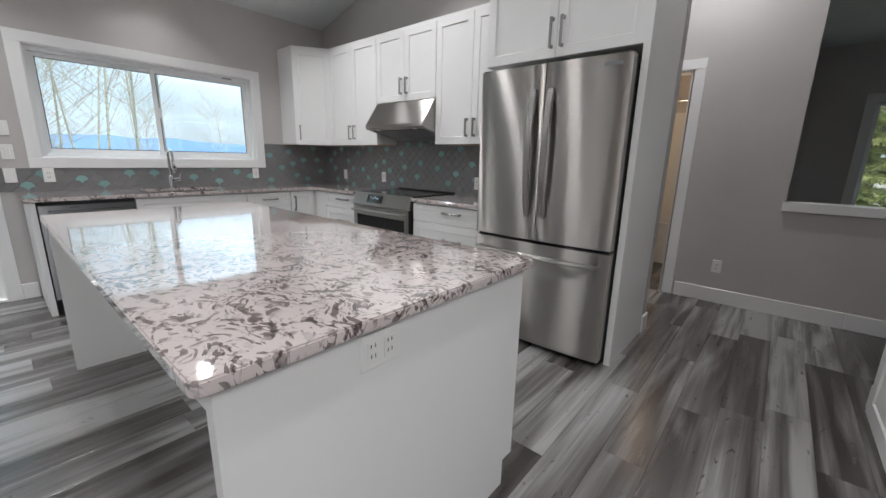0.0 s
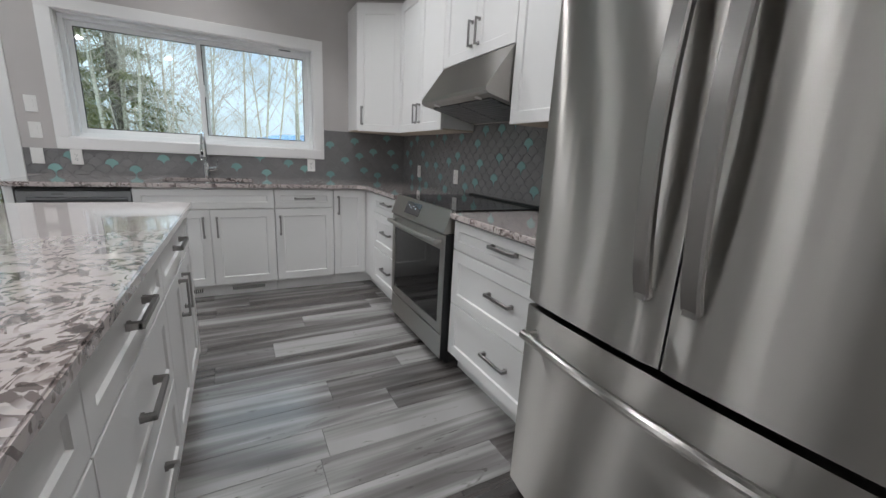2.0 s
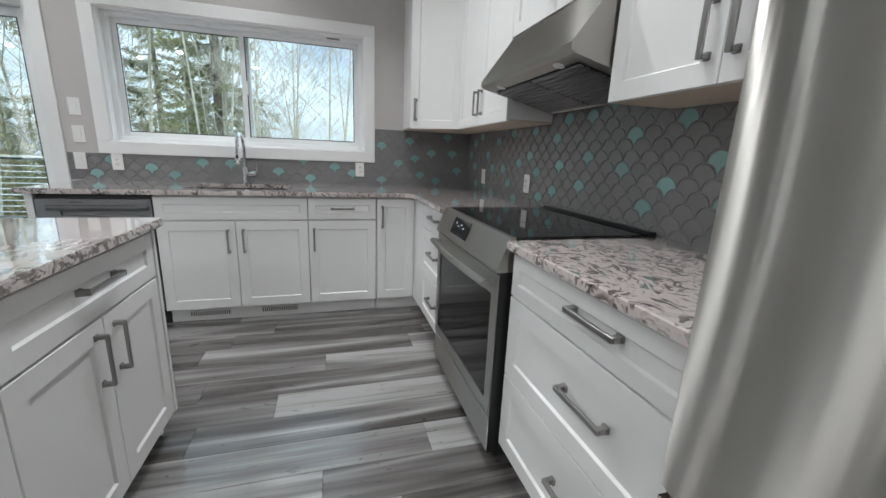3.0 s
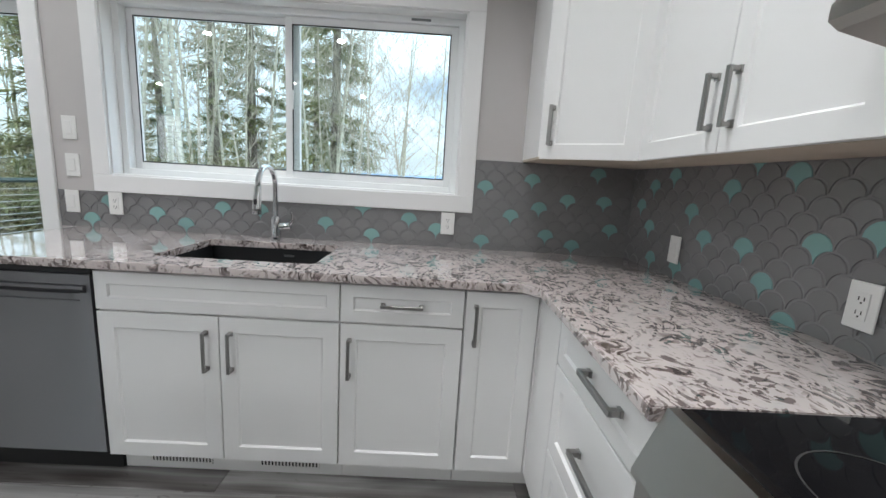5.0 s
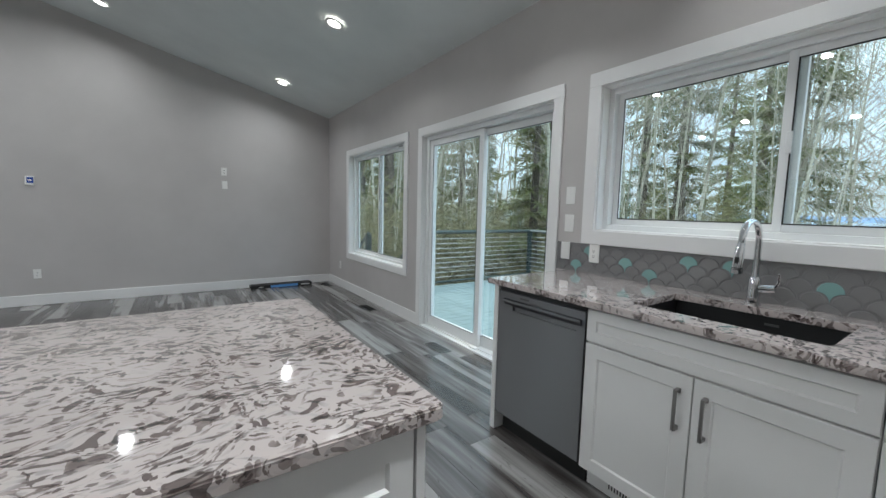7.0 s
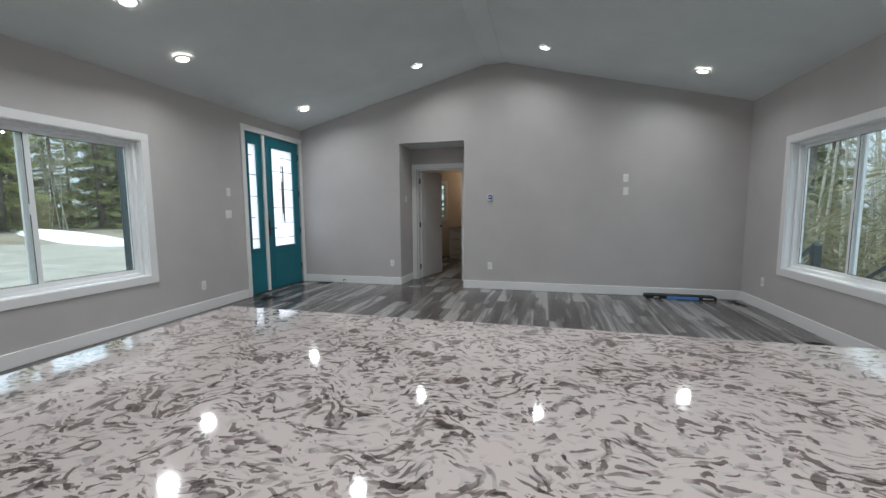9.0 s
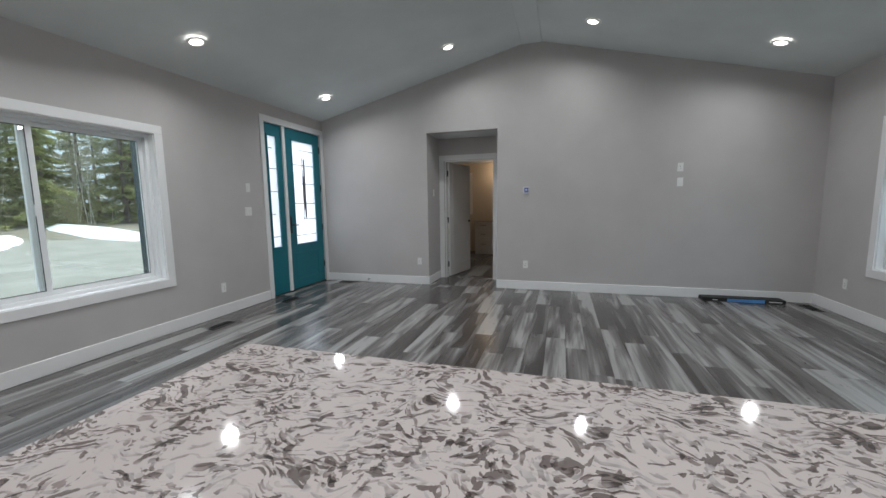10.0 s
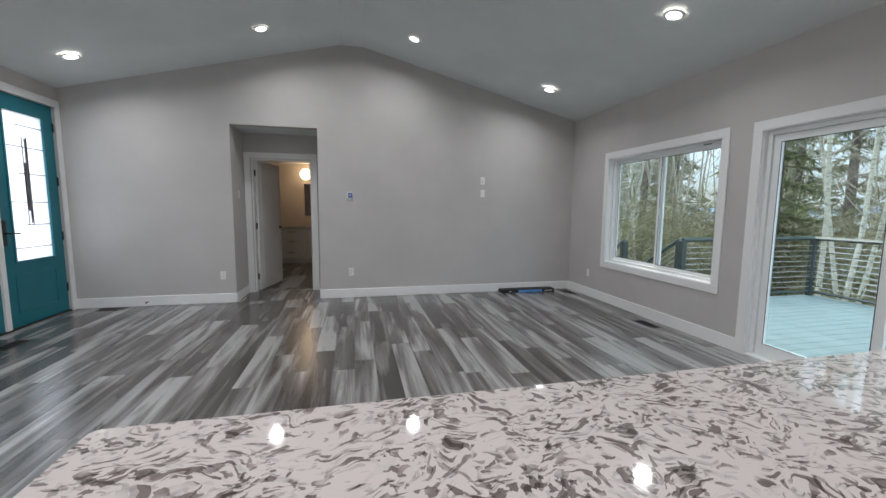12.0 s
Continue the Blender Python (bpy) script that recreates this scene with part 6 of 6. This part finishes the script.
def brush(seed, at):
    """Tangled willow and young spruce: thin arching stems, each set with many narrow sprays."""
    rnd = random.Random(seed)
    verts, faces = [], []

    def blade(p, q, w):
        side = (q - p).cross(Vector((rnd.uniform(-1, 1), rnd.uniform(-1, 1), rnd.uniform(-1, 1))))
        side = side.normalized() * w if side.length > 1e-6 else Vector((w, 0, 0))
        i = len(verts)
        verts.extend([p - side * 0.6, p.lerp(q, 0.55) - side, q, p.lerp(q, 0.55) + side])
        faces.append((i, i + 1, i + 2, i + 3))
    for _ in range(46):
        a, r = rnd.random() * 2 * math.pi, 1.5 * rnd.random() ** 0.6
        base = Vector((r * math.cos(a), r * math.sin(a), -0.1))
        tall = rnd.uniform(1.2, 3.4)
        lean = Vector((rnd.uniform(-0.5, 0.5), rnd.uniform(-0.5, 0.5), 1))
        top = base + lean * tall
        bow = Vector((rnd.uniform(-0.3, 0.3), rnd.uniform(-0.3, 0.3), 0))
        last = base
        for k in range(1, 7):
            t = k / 6
            c = base.lerp(top, t) + bow * math.sin(math.pi * t)
            blade(last, c, 0.012)
            for _s in range(7):
                d = Vector((rnd.uniform(-1, 1), rnd.uniform(-1, 1), rnd.uniform(-0.5, 0.8))).normalized() * rnd.uniform(0.15, 0.5)
                p = last.lerp(c, rnd.random())
                blade(p, p + d, rnd.uniform(0.010, 0.028))
            last = c
    me = bpy.data.meshes.new("shrub")
    me.from_pydata(verts, [], faces)
    me.materials.append(BUSHES)
    t = new("shrub", me)
    t.location = at
    BASE[t] = Vector(at)
    return tagged(t, "tangled olive-green forest shrub", "shrub", "shrubs")


def plant_all():
    rnd = random.Random(7)
    kinds = [spruce(11, 15.0, 2.3, (-17.0, -1.2, ground_z(-17, -1.2))), spruce(12, 17.0, 2.1, (-19.0, -5.2, ground_z(-19, -5.2))), spruce(13, 12.5, 2.2, (-13.0, -7.5, ground_z(-13, -7.5)))]
    bare = [birch(21, 13.0, (-12.5, -1.9, ground_z(-12.5, -1.9))), birch(22, 11.0, (-13.5, 2.8, ground_z(-13.5, 2.8))), birch(23, 14.0, (-11.5, -4.6, ground_z(-11.5, -4.6))), birch(24, 9.0, (-26, 6.4, ground_z(-26, 6.4)))]
    # these carry the lighter needles with sunlight in their colour
    edge = [spruce(14, 13.0, 2.9, (33.0, -9.0, ground_z(33, -9)), 0.03, SUNLIT_NEEDLES, "spruce with boughs to the ground, sunlight put into its yellow-green needles"), spruce(15, 15.0, 3.0, (34.5, -16.0, ground_z(34.5, -16)), 0.04, SUNLIT_NEEDLES, "spruce with boughs to the ground, sunlight put into its yellow-green needles")]
    low = [brush(31, (-12, -9, ground_z(-12, -9))), brush(32, (-16, -6, ground_z(-16, -6)))]

    def put(src, x, y, lo=0.8, hi=1.25):
        s = rnd.uniform(lo, hi)
        m = pose(x, y, ground_z(x, y) - 0.05, 0, 0, rnd.uniform(0, 360))
        ob = copy_thing(src, m)
        ob.scale = (s, s, s)
    # to the south-west, thick woods behind the deck
    for _ in range(22):
        y = rnd.uniform(-34, -11)
        x = rnd.uniform(-24, -12) if y > -14 else rnd.uniform(-30, -7)
        put(rnd.choice(kinds), x, y)
    for _ in range(54):
        y = rnd.uniform(-24, 0)
        put(rnd.choice(bare), rnd.uniform(-22, -10) if y > -9 else rnd.uniform(-22, -4.5), y)
    for _ in range(40):
        y = rnd.uniform(-24, -2)
        put(rnd.choice(low), rnd.uniform(-24, -10.5) if y > -8 else rnd.uniform(-22, -5), y, 0.7, 1.4)
    for _ in range(26):
        y = rnd.uniform(-22, -5)
        put(rnd.choice(low), rnd.uniform(-26, -16) if y > -9 else rnd.uniform(-20, -6.5), y, 1.0, 1.7)
    # to the west: a thin screen of birches before the lake
    for x, y in ((-11, 0.6), (-14, 1.2), (-19, 2.4), (-17, 4.0), (-24, 4.0), (-38, 15), (-44, 22), (-12, 0.0), (-20, -0.2), (-24, 0.8), (-31, 3.0), (-15.5, 0.2)):
        put(rnd.choice(bare), x, y, 0.75, 1.1)
    for x, y in ((-25, -4.4), (-22, -8.4), (-30, -7.5)):
        put(rnd.choice(kinds), x, y, 0.9, 1.2)
    # to the east: the edge of the woods across the yard
    for k in range(100):
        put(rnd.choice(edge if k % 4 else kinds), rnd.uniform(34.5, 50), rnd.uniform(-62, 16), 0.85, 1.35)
    for k in range(30):
        put(rnd.choice(bare), rnd.uniform(33, 37), rnd.uniform(-50, 10), 0.9, 1.2)
    for k in range(14):
        put(rnd.choice(low), rnd.uniform(33, 38), rnd.uniform(-52, 10), 0.8, 1.3)
    # to the north, beyond the stairwell, and south behind the washroom
    for k in range(9):
        put(rnd.choice(kinds), rnd.uniform(-6, 16), rnd.uniform(27, 38), 0.8, 1.2)
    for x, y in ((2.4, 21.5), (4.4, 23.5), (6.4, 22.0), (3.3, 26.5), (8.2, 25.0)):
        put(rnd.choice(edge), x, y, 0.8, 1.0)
    for k in range(8):
        put(rnd.choice(kinds), rnd.uniform(-4, 12), rnd.uniform(-38, -26), 0.8, 1.1)


plant_all()


# ---------------------------------------------------------------- plank floor
def planks():
    """Click planks along y; the ones nearest to the kitchen and the middle of the room are parts, the rest one mesh."""
    root = bpy.data.objects["floor"]
    rnd = random.Random(5)
    W, L, H = 0.182, 1.22, 0.006
    cells = []

    def fill(x0, x1, y0, y1):
        n = int((x1 - x0) / W + 0.999)
        for i in range(n):
            a, b = x0 + i * W, min(x1, x0 + (i + 1) * W)
            y = y0 - rnd.random() * L
            while y < y1:
                c, d = max(y0, y), min(y1, y + L)
                if d - c > 0.03:
                    cells.append((a, b, c, d))
                y += L
    fill(XW, XE, YS, YH)
    fill(-0.163, 0.994, -4.96, YS)
    fill(0.0, 0.886, -5.08, -4.96)
    fill(-0.63, 3.0, -8.82, -5.08)
    fill(-1.02, -0.265, YH, YH + 0.13)
    fill(XW, 0.16, YH + 0.13, 7.0)
    cells.sort(key=lambda c: abs((c[0] + c[1]) / 2 + 0.9) + 0.75 * abs((c[2] + c[3]) / 2 - 0.3))

    def shape(w, l):
        e, g = 0.0018, 0.0004
        top = [(-w / 2 + e, -l / 2 + e), (w / 2 - e, -l / 2 + e), (w / 2 - e, l / 2 - e), (-w / 2 + e, l / 2 - e)]
        low = [(-w / 2 + g, -l / 2 + g), (w / 2 - g, -l / 2 + g), (w / 2 - g, l / 2 - g), (-w / 2 + g, l / 2 - g)]
        return [(x, y, 0.0) for x, y in top] + [(x, y, -0.0013) for x, y in low] + [(x, y, -H) for x, y in low], [(0, 1, 2, 3)] + [(4 + k, 4 + (k + 1) % 4, (k + 1) % 4, k) for k in range(4)] + [(8 + k, 8 + (k + 1) % 4, 4 + (k + 1) % 4, 4 + k) for k in range(4)]
    shared, verts, faces = {}, [], []
    for k, (a, b, c, d) in enumerate(cells):
        w, l = round(b - a, 4), round(d - c, 4)
        v, f = shape(w, l)
        if k < 300:
            if (w, l) not in shared:
                me = bpy.data.meshes.new("plank")
                me.from_pydata(v, [], f)
                me.materials.append(PLANK)
                shared[(w, l)] = me
            ob = new("plank", shared[(w, l)])
            ob.location = ((a + b) / 2, (c + d) / 2, 0)
            ob.parent = root
        else:
            i = len(verts)
            verts += [(x + (a + b) / 2, y + (c + d) / 2, z) for x, y, z in v]
            faces += [tuple(q + i for q in g) for g in f]
    me = bpy.data.meshes.new("planks")
    me.from_pydata(verts, [], faces)
    me.materials.append(PLANK_REST)
    ob = new("planks", me)
    ob.parent = root
    tagged(ob, kind="stuff")


planks()
